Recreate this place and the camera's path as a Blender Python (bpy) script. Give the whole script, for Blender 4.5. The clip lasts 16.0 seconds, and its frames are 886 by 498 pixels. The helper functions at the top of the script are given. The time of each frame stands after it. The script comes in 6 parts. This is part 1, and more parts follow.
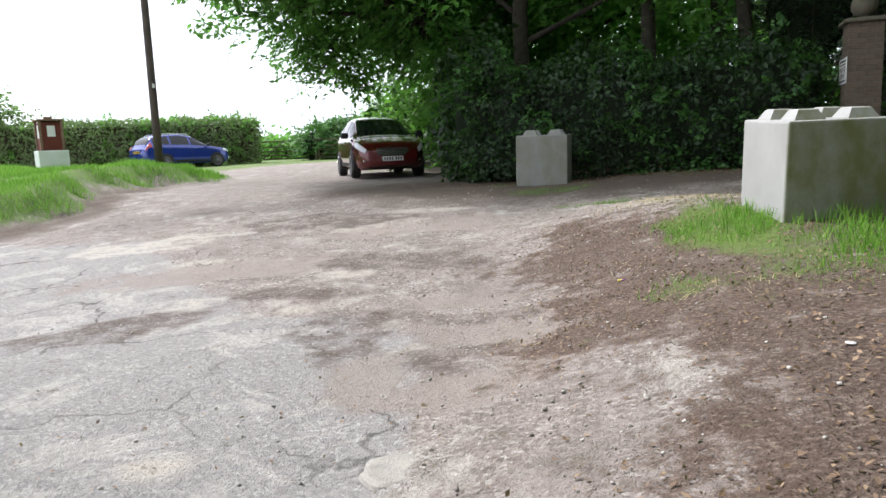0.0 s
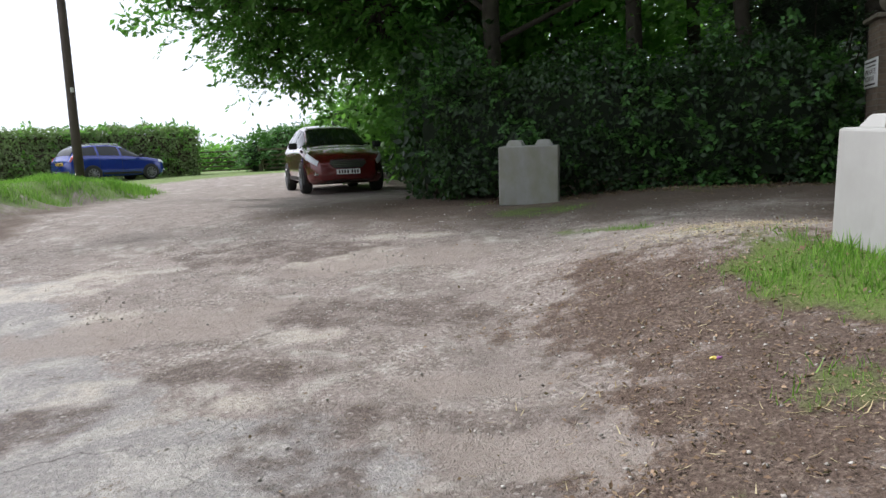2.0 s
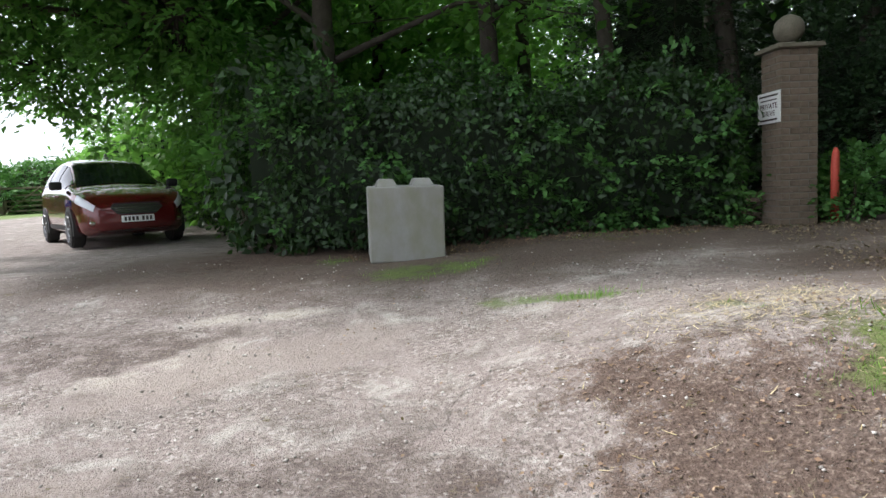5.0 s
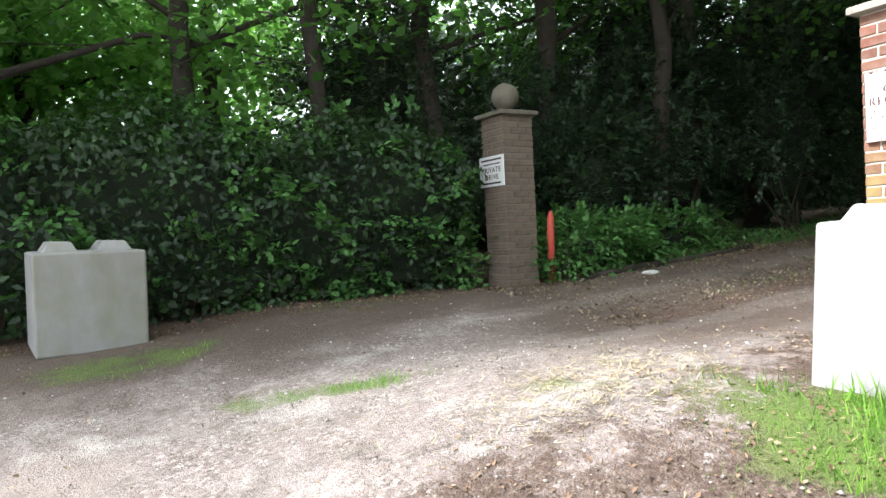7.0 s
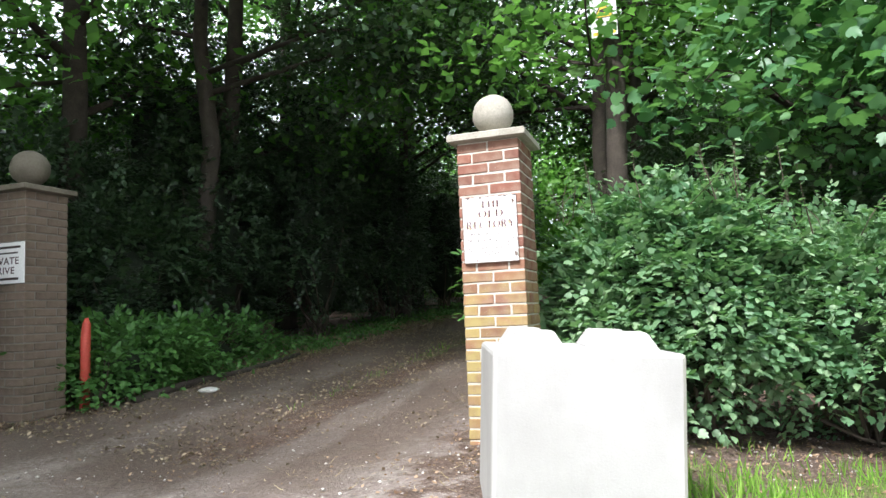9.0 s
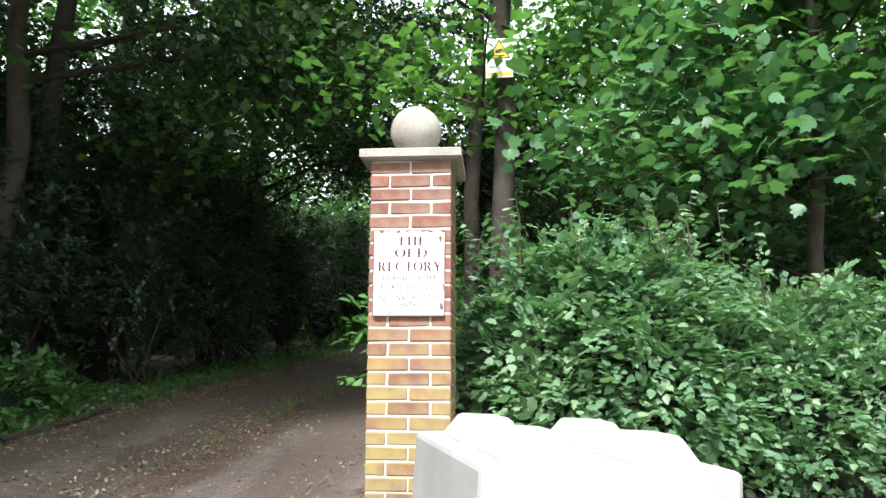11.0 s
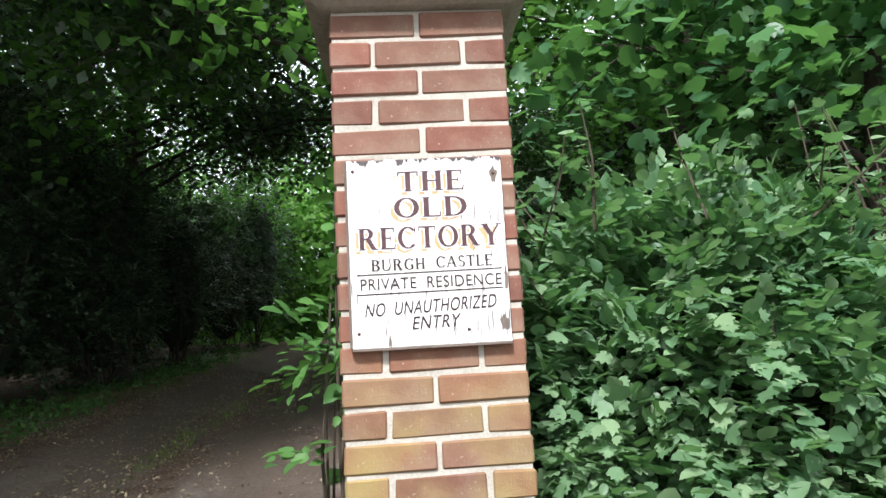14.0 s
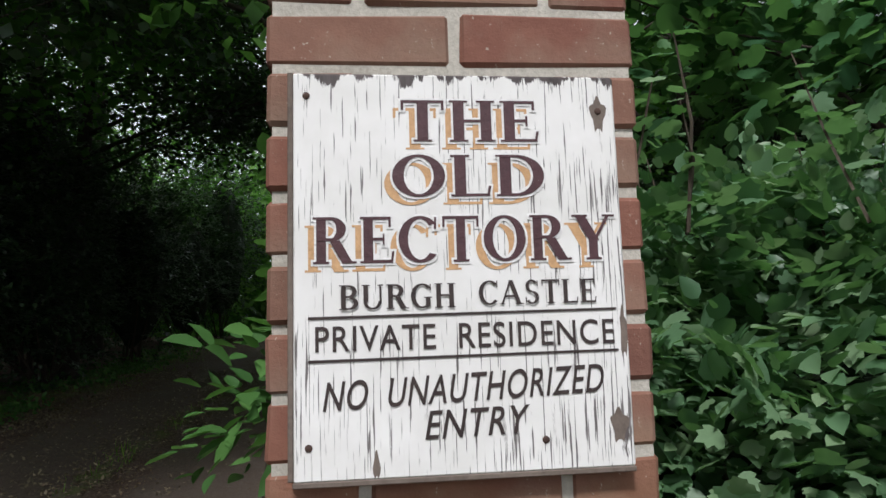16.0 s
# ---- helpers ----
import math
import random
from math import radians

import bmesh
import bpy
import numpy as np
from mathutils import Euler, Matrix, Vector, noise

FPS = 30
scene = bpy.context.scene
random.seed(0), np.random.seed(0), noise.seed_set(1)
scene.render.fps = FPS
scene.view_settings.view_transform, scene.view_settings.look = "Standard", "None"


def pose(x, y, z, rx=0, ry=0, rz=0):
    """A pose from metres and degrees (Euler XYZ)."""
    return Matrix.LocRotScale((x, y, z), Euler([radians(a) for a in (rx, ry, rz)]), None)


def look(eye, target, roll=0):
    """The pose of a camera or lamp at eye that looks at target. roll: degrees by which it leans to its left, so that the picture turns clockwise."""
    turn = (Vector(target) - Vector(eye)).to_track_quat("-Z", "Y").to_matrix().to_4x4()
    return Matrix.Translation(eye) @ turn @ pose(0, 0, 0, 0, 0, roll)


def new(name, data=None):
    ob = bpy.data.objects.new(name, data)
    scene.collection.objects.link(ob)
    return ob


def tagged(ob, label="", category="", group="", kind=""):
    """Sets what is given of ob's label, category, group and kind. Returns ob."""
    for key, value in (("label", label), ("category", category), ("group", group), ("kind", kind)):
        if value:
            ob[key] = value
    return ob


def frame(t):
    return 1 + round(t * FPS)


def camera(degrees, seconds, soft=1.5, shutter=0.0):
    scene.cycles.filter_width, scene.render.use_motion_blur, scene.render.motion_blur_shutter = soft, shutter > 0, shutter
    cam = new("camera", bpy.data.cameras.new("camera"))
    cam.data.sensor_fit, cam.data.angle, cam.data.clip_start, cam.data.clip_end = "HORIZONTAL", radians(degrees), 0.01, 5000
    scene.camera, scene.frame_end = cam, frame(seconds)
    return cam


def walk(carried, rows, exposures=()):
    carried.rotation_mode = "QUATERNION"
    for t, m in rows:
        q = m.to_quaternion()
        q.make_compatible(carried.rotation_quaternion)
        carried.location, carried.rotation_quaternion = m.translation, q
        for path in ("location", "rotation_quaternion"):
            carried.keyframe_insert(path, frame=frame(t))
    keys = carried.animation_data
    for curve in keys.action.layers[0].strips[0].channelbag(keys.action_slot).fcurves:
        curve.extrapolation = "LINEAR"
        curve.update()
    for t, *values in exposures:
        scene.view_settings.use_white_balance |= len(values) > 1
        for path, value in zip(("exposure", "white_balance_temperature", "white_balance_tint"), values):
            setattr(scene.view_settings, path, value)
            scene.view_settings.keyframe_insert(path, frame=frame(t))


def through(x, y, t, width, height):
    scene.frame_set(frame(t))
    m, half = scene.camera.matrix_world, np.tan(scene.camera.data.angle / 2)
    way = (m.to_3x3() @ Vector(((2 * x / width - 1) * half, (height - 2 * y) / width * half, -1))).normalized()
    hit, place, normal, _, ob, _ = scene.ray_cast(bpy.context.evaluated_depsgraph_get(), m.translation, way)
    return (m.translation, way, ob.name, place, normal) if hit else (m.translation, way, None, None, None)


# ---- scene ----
cam = camera(66.8, 16.0)
PATH = [
    (0, (0.03, -0.202, 1.392), (-0.681, 1.645, 1.109), -2.3),
    (0.5, (-0.17, 0.151, 1.447), (-0.93, 1.98, 1.171), -3.0),
    (1, (-0.431, 0.504, 1.412), (-1.221, 2.319, 1.124), -2.6),
    (1.5, (-0.666, 0.815, 1.441), (-1.269, 2.701, 1.16), -2.4),
    (2, (-0.888, 1.262, 1.478), (-1.451, 3.163, 1.214), -2.5),
    (2.5, (-1.117, 1.557, 1.483), (-1.751, 3.439, 1.247), -1.6),
    (3, (-1.386, 1.899, 1.531), (-1.814, 3.84, 1.312), -1.7),
    (3.5, (-1.587, 2.24, 1.487), (-1.866, 4.21, 1.281), -1.7),
    (3.7, (-1.673, 2.396, 1.526), (-1.883, 4.374, 1.32), -3.0),
    (5.8, (-2.531, 3.837, 1.595), (-2.292, 5.82, 1.498), -1.9),
    (6, (-2.575, 3.958, 1.55), (-2.265, 5.933, 1.483), -2.5),
    (6.5, (-2.653, 4.239, 1.563), (-2.033, 6.14, 1.492), -3.0),
    (7, (-2.621, 4.559, 1.605), (-1.628, 6.294, 1.562), -2.9),
    (7.5, (-2.594, 4.859, 1.621), (-1.275, 6.362, 1.654), -1.6),
    (8, (-2.617, 5.126, 1.661), (-0.913, 6.171, 1.742), -3.0),
    (8.5, (-2.511, 5.362, 1.682), (-0.646, 6.072, 1.803), -3.6),
    (9, (-2.367, 5.617, 1.748), (-0.488, 6.275, 1.932), -2.4),
    (9.5, (-2.18, 5.836, 1.755), (-0.29, 6.445, 1.988), -1.4),
    (10, (-2.051, 6.027, 1.782), (-0.105, 6.414, 2.029), -0.5),
    (10.2, (-1.944, 6.099, 1.792), (0.011, 6.432, 2.053), 0.1),
    (12.5, (-0.547, 6.638, 1.998), (1.427, 6.611, 2.315), -3.2),
    (13, (-0.21, 6.777, 2.001), (1.766, 6.682, 2.3), -3.3),
    (13.5, (0.164, 6.859, 2.023), (2.135, 6.646, 2.29), -3.4),
    (14, (0.436, 6.86, 2.079), (2.415, 6.751, 2.346), -3.2),
    (14.5, (0.715, 6.921, 2.153), (2.697, 6.771, 2.376), -3.4),
    (15, (0.902, 6.952, 2.15), (2.875, 6.752, 2.408), -2.4),
    (15.5, (1.171, 6.914, 2.177), (3.13, 6.668, 2.499), -2.1),
    (16, (1.273, 6.9, 2.218), (3.249, 6.712, 2.468), -1.7),
]
EXPOSURES = [(t, stops, 6250, 14) for t, stops in ((0, 0.5), (2, 0.12), (3.5, 0.05), (6, 1.2), (7, 1.4), (9, 1.2), (12.5, 1.3), (13.5, 1.1), (14.5, 0.55), (15.5, 0.0), (16, -0.35))]
walk(cam, [(t, look(eye, target, roll)) for t, eye, target, roll in PATH], EXPOSURES)

# ---- light ----
world = bpy.data.worlds.new("sky")
scene.world = world
world.use_nodes = True
wn, wl = world.node_tree.nodes, world.node_tree.links
sky = wn.new("ShaderNodeTexSky")
sky.sky_type = "NISHITA"
sky.sun_disc = False
SUN_ELEVATION, SUN_FROM = 50.0, (-0.95, 0.24)      # a high, hazy sun behind thin cloud
sky.sun_elevation = radians(SUN_ELEVATION)
sky.sun_rotation = math.atan2(SUN_FROM[0], SUN_FROM[1])
sky.air_density, sky.dust_density, sky.ozone_density = 1.0, 4.0, 1.0
hazy = wn.new("ShaderNodeHueSaturation")
hazy.inputs["Saturation"].default_value = 0.22
wl.new(sky.outputs[0], hazy.inputs["Color"])
cloud = wn.new("ShaderNodeMix")                     # thin bright cloud over the whole sky
cloud.data_type = "RGBA"
cloud.inputs[0].default_value = 0.75
cloud.inputs[7].default_value = (8.4, 8.9, 9.7, 1)
wl.new(hazy.outputs[0], cloud.inputs[6])
wl.new(cloud.outputs[2], wn["Background"].inputs["Color"])
wn["Background"].inputs["Strength"].default_value = 0.15
sun = new("sun", bpy.data.lights.new("sun", "SUN"))
sun.data.energy, sun.data.angle, sun.data.color = 3.8, radians(7), (1.0, 0.98, 0.96)
h = math.hypot(*SUN_FROM)
sun.matrix_world = look((SUN_FROM[0] / h, SUN_FROM[1] / h, math.tan(radians(SUN_ELEVATION))), (0, 0, 0)) @ Matrix.Identity(4)
sun.location = (-30, -20, 40)


# ---- materials ----
def mat(name, rough=0.7, metal=0.0, spec=0.5):
    m = bpy.data.materials.new(name)
    m.use_nodes = True
    b = m.node_tree.nodes["Principled BSDF"]
    b.inputs["Roughness"].default_value, b.inputs["Metallic"].default_value = rough, metal
    b.inputs["Specular IOR Level"].default_value = spec
    return m, m.node_tree.nodes, m.node_tree.links, b


def noise_tex(n, l, scale, detail=4.0, rough=0.6, coords="Object", stretch=None, distort=0.0):
    tc = n.new("ShaderNodeTexCoord")
    t = n.new("ShaderNodeTexNoise")
    t.inputs["Scale"].default_value, t.inputs["Detail"].default_value = scale, detail
    t.inputs["Roughness"].default_value, t.inputs["Distortion"].default_value = rough, distort
    if stretch:
        mp = n.new("ShaderNodeMapping")
        mp.inputs["Scale"].default_value = stretch
        l.new(tc.outputs[coords], mp.inputs[0])
        l.new(mp.outputs[0], t.inputs["Vector"])
    else:
        l.new(tc.outputs[coords], t.inputs["Vector"])
    return t.outputs["Fac"]


def ramp(n, l, src, stops):
    r = n.new("ShaderNodeValToRGB")
    e = r.color_ramp.elements
    while len(e) < len(stops):
        e.new(0.5)
    for el, (p, c) in zip(e, stops):
        el.position = p
        el.color = (*c, 1) if isinstance(c, tuple) else (c, c, c, 1)
    l.new(src, r.inputs[0])
    return r.outputs[0]


def mix(n, l, fac, a, b, mode="MIX"):
    x = n.new("ShaderNodeMix")
    x.data_type, x.blend_type = "RGBA", mode
    for sock, v in ((x.inputs[0], fac), (x.inputs[6], a), (x.inputs[7], b)):
        if isinstance(v, (int, float)):
            sock.default_value = v
        elif isinstance(v, tuple):
            sock.default_value = (*v, 1)
        else:
            l.new(v, sock)
    return x.outputs[2]


def bump(n, l, b, height, strength, distance):
    bp = n.new("ShaderNodeBump")
    bp.inputs["Strength"].default_value, bp.inputs["Distance"].default_value = strength, distance
    l.new(height, bp.inputs["Height"])
    l.new(bp.outputs[0], b.inputs["Normal"])


def math_node(n, l, op, a, b=None, clamp=False):
    x = n.new("ShaderNodeMath")
    x.operation, x.use_clamp = op, clamp
    for sock, v in zip(x.inputs, (a, b)):
        if v is None:
            continue
        if isinstance(v, (int, float)):
            sock.default_value = v
        else:
            l.new(v, sock)
    return x.outputs[0]


def surface(name, c1, c2, scale, rough=0.75, metal=0.0, fine=60.0, bumps=0.3, dist=0.004, spec=0.4):
    """Two-scale mottled paint, stone or wood."""
    m, n, l, b = mat(name, rough, metal, spec)
    big = ramp(n, l, noise_tex(n, l, scale), [(0.3, c1), (0.7, c2)])
    grain = noise_tex(n, l, fine, 3.0, 0.7)
    l.new(mix(n, l, 0.35, big, ramp(n, l, grain, [(0.25, tuple(x * 0.55 for x in c1)), (0.75, tuple(min(1, x * 1.25) for x in c2))])), b.inputs["Base Color"])
    bump(n, l, b, grain, bumps, dist)
    return m


def foliage(name, dark, mid, light, gloss=0.45, through=0.3, bend=0.5):
    """Leaves: each one its own tint, with some light coming through it."""
    m, n, l, b = mat(name, gloss, 0.0, 0.35)
    g = n.new("ShaderNodeNewGeometry")
    col = ramp(n, l, g.outputs["Random Per Island"], [(0.0, dark), (bend, mid), (1.0, light)])
    patch = noise_tex(n, l, 0.9, 2.0)
    col = mix(n, l, ramp(n, l, patch, [(0.35, 0.0), (0.7, 0.45)]), col, light)
    l.new(col, b.inputs["Base Color"])
    t = n.new("ShaderNodeBsdfTranslucent")
    l.new(mix(n, l, 0.6, col, (0.13, 0.32, 0.04)), t.inputs["Color"])
    s = n.new("ShaderNodeMixShader")
    s.inputs[0].default_value = through
    l.new(b.outputs[0], s.inputs[1])
    l.new(t.outputs[0], s.inputs[2])
    l.new(s.outputs[0], n["Material Output"].inputs[0])
    return m


# Leaf colour darkened to hold the shade of the trees over these hedges.
LEAF_HEDGE_SHADED = foliage("hedge_leaf", (0.007, 0.016, 0.007), (0.015, 0.034, 0.012), (0.044, 0.096, 0.029), 0.42, 0.2, 0.62)
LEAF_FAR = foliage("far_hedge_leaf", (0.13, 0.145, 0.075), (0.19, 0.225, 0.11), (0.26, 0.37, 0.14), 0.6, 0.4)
LEAF_TREE = foliage("tree_leaf", (0.042, 0.120, 0.030), (0.088, 0.225, 0.050), (0.160, 0.340, 0.080), 0.45, 0.62)
# Lighter copy of the tree leaf: sunlight is put into the colour.
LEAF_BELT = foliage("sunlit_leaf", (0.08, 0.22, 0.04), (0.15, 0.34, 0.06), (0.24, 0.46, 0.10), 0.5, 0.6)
# Holly's own dark green; on the woodland belts it stands in for shade.
LEAF_DARK = foliage("holly_shade_leaf", (0.015, 0.032, 0.017), (0.031, 0.060, 0.031), (0.064, 0.110, 0.052), 0.28, 0.16)
LEAF_BUSH = foliage("maple_bush_leaf", (0.058, 0.150, 0.068), (0.125, 0.255, 0.130), (0.28, 0.41, 0.225), 0.38, 0.42)
LEAF_SYC = foliage("sycamore_leaf", (0.038, 0.125, 0.058), (0.078, 0.21, 0.09), (0.150, 0.32, 0.12), 0.4, 0.45)
LEAF_NETTLE = foliage("nettle_leaf", (0.034, 0.10, 0.028), (0.068, 0.175, 0.045), (0.12, 0.27, 0.07), 0.5, 0.32)
GRASS = foliage("grass_blade", (0.065, 0.17, 0.02), (0.15, 0.33, 0.04), (0.32, 0.52, 0.09), 0.5, 0.45)
BARK = surface("bark", (0.030, 0.024, 0.018), (0.075, 0.062, 0.048), 6.0, 0.9, fine=45.0, bumps=0.9, dist=0.02)
TWIG = surface("twig", (0.05, 0.04, 0.03), (0.10, 0.08, 0.055), 9.0, 0.85, fine=70.0)
# Near-black core filler: stands in for the shade between inner leaves.
SHADE_CORE = surface("leaf_gap_shade", (0.010, 0.018, 0.009), (0.022, 0.034, 0.016), 5.0, 0.95)


def concrete(name, tone, stain):
    m, n, l, b = mat(name, 0.85, 0.0, 0.3)
    big = ramp(n, l, noise_tex(n, l, 2.2, 6.0, 0.6), [(0.3, (0.43 * tone, 0.425 * tone, 0.40 * tone)), (0.55, (0.48 * tone, 0.475 * tone, 0.45 * tone)), (0.75, (0.53 * tone, 0.52 * tone, 0.49 * tone))])
    streak = ramp(n, l, noise_tex(n, l, 2.6, 6.0, 0.65, stretch=(1, 1, 0.4)), [(0.45, 0.0), (0.70, stain)])
    col = mix(n, l, streak, big, (0.30 * tone ** 2, 0.30 * tone ** 2, 0.27 * tone ** 2))
    # green growth on one side
    xyz = n.new("ShaderNodeSeparateXYZ")
    tc = n.new("ShaderNodeTexCoord")
    l.new(tc.outputs["Normal"], xyz.inputs[0])
    side = math_node(n, l, "MULTIPLY", xyz.outputs["Y"], -1.0, True)
    moss = ramp(n, l, noise_tex(n, l, 3.2, 6.0, 0.68, stretch=(1, 1, 0.6)), [(0.38, 0.25 if stain < 0.25 else 0.0), (0.62, 0.9 if stain < 0.25 else 0.35)])
    l.new(mix(n, l, math_node(n, l, "MULTIPLY", side, moss), col, (0.16, 0.165, 0.055)), b.inputs["Base Color"])
    pits = noise_tex(n, l, 90.0, 4.0, 0.7)
    bump(n, l, b, pits, 0.35, 0.004)
    return m


CONCRETE = concrete("cast_concrete", 0.74, 0.22)
CONCRETE_GREY = concrete("stained_concrete", 0.66, 0.30)
CAPSTONE = surface("cap_stone", (0.24, 0.22, 0.18), (0.38, 0.36, 0.30), 7.0, 0.9, fine=70.0, bumps=0.5)
# Darker copy of the cap stone for the left pier's slab and ball.
DARK_CAPSTONE = surface("dark_cap_stone", (0.095, 0.085, 0.062), (0.185, 0.165, 0.125), 5.0, 0.95, fine=60.0, bumps=0.6)
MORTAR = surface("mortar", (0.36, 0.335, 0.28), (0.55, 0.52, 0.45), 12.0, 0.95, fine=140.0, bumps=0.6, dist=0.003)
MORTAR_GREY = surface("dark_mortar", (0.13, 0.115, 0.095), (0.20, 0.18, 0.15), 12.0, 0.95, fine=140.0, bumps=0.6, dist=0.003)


def brick_mat(name, tones, lichen):
    m, n, l, b = mat(name, 0.85, 0.0, 0.3)
    oi = n.new("ShaderNodeObjectInfo")
    base = ramp(n, l, oi.outputs["Random"], [(i / (len(tones) - 1), c) for i, c in enumerate(tones)])
    mott = noise_tex(n, l, 18.0, 5.0, 0.65, coords="Object")
    col = mix(n, l, 0.35, base, ramp(n, l, mott, [(0.3, tuple(x * 0.6 for x in tones[0])), (0.7, tones[-1])]))
    wash = ramp(n, l, noise_tex(n, l, 6.0, 4.0, 0.6), [(0.48, 0.0), (0.66, 0.55)])
    col = mix(n, l, wash, col, tuple(0.5 * c + d for c, d in zip(tones[-1], (0.13, 0.12, 0.09))) if lichen else tones[-1])
    if lichen:
        g = n.new("ShaderNodeNewGeometry")
        xyz = n.new("ShaderNodeSeparateXYZ")
        l.new(g.outputs["Position"], xyz.inputs[0])
        low = n.new("ShaderNodeMapRange")
        low.inputs[1].default_value, low.inputs[2].default_value = 2.12, 1.72
        low.inputs[3].default_value, low.inputs[4].default_value = 0.0, 0.75
        l.new(xyz.outputs["Z"], low.inputs[0])
        wn_ = n.new("ShaderNodeTexNoise")
        wn_.inputs["Scale"].default_value, wn_.inputs["Detail"].default_value = 7.0, 5.0
        l.new(g.outputs["Position"], wn_.inputs["Vector"])
        f = math_node(n, l, "MULTIPLY", low.outputs[0], ramp(n, l, wn_.outputs["Fac"], [(0.32, 0.1), (0.6, 1.0)]))
        col = mix(n, l, math_node(n, l, "MULTIPLY", f, ramp(n, l, oi.outputs["Random"], [(0.0, 0.35), (0.5, 1.0)])), col, (0.34, 0.285, 0.10))
    speck = ramp(n, l, noise_tex(n, l, 130.0, 2.0), [(0.68, 0.0), (0.74, 0.5)])
    l.new(mix(n, l, speck, col, (0.5, 0.46, 0.38)), b.inputs["Base Color"])
    bump(n, l, b, noise_tex(n, l, 150.0, 4.0, 0.7), 0.5, 0.003)
    return m


BRICK_RED = brick_mat("red_brick", [(0.15, 0.068, 0.050), (0.225, 0.092, 0.064), (0.27, 0.115, 0.078), (0.20, 0.112, 0.078), (0.25, 0.130, 0.090)], True)
BRICK_BROWN = brick_mat("brown_brick", [(0.11, 0.085, 0.062), (0.15, 0.115, 0.085), (0.18, 0.135, 0.10)], False)


# ---- helpers for meshes ----
def mesh_object(name, verts, faces, material, parent=None, smooth=False):
    me = bpy.data.meshes.new(name)
    me.from_pydata(verts, [], faces)
    me.materials.append(material)
    if smooth:
        me.polygons.foreach_set("use_smooth", [True] * len(me.polygons))
    ob = new(name, me)
    ob.parent = parent
    return ob


def part(name, bm, material, parent=None, label="", smooth=False):
    me = bpy.data.meshes.new(name)
    bmesh.ops.recalc_face_normals(bm, faces=bm.faces)
    bm.to_mesh(me)
    bm.free()
    me.materials.append(material)
    if smooth:
        me.polygons.foreach_set("use_smooth", [True] * len(me.polygons))
    ob = new(name, me)
    ob.parent = parent
    if label:
        tagged(ob, label)
    return ob


def thing(name, m, label, category, group="", kind=""):
    ob = new(name)
    ob.matrix_world = m
    ob.empty_display_size = 0.1
    return tagged(ob, label, category, group, kind)


def box_bm(x0, x1, y0, y1, z0, z1, bevel=0.0, segments=1, bm=None):
    bm = bm or bmesh.new()
    geo = bmesh.ops.create_cube(bm, size=1.0)
    bmesh.ops.scale(bm, vec=(x1 - x0, y1 - y0, z1 - z0), verts=geo["verts"])
    bmesh.ops.translate(bm, vec=((x0 + x1) / 2, (y0 + y1) / 2, (z0 + z1) / 2), verts=geo["verts"])
    if bevel:
        edges = list({e for v in geo["verts"] for e in v.link_edges})
        bmesh.ops.bevel(bm, geom=edges, offset=bevel, segments=segments, affect="EDGES", profile=0.5)
    return bm


def tube(points, radii, sides=8, bm=None, jitter=0.0, rng=None):
    """A closed tapered tube through points."""
    bm = bm or bmesh.new()
    rings = []
    pts = [Vector(p) for p in points]
    for i, p in enumerate(pts):
        d = (pts[min(i + 1, len(pts) - 1)] - pts[max(i - 1, 0)]).normalized()
        a = d.orthogonal().normalized() if abs(d.z) < 0.9 else d.cross(Vector((0, 1, 0))).normalized()
        c = d.cross(a)
        ring = []
        for k in range(sides):
            w = 2 * math.pi * k / sides
            r = radii[i] * (1 + (rng.uniform(-jitter, jitter) if rng else 0))
            ring.append(bm.verts.new(p + a * (math.cos(w) * r) + c * (math.sin(w) * r)))
        rings.append(ring)
    for r0, r1 in zip(rings, rings[1:]):
        for k in range(sides):
            bm.faces.new((r0[k], r0[(k + 1) % sides], r1[(k + 1) % sides], r1[k]))
    bm.faces.new(rings[0][::-1])
    bm.faces.new(rings[-1])
    return bm


def smooth_step(x):
    x = np.clip(x, 0, 1)
    return x * x * (3 - 2 * x)


def height(x, y):
    """The lie of the land, in metres."""
    x, y = np.asarray(x, float), np.asarray(y, float)
    z = np.interp(y, (-40, -5, 0, 4, 7.6, 10.7, 15, 18, 25, 35, 60), (-0.3, -0.12, 0.0, 0.1, 0.40, 0.78, 0.81, 0.85, 1.15, 1.30, 1.35))
    z = z + smooth_step((x + 1.75 + 1.1 * smooth_step((y - 5) / 2.5)) / 2.9) * (0.52 - 0.36 * smooth_step((y - 6.6) / 2.8)) * (1 - 0.5 * smooth_step((1.5 - y) / 4))
    z = z + 0.052 * np.clip(x - 2.2, 0, 28) * smooth_step((y - 4) / 5)
    edge = -10.85 - 0.33 * (y - 8.5) + 0.35 * np.sin(y * 0.9) + 0.15 * np.sin(y * 2.3)
    mound = smooth_step((edge - x) / 1.1) * smooth_step((y - 3.0) / 4) * smooth_step((18.5 - y) / 3.5)
    z = z + mound * (0.52 + 0.08 * np.sin(x * 1.3 + y))
    z = z + smooth_step((-9 - x) / 12) * smooth_step((14 - y) / 10) * 0.45
    return z


def ground_at(x, y):
    return float(height(x, y))


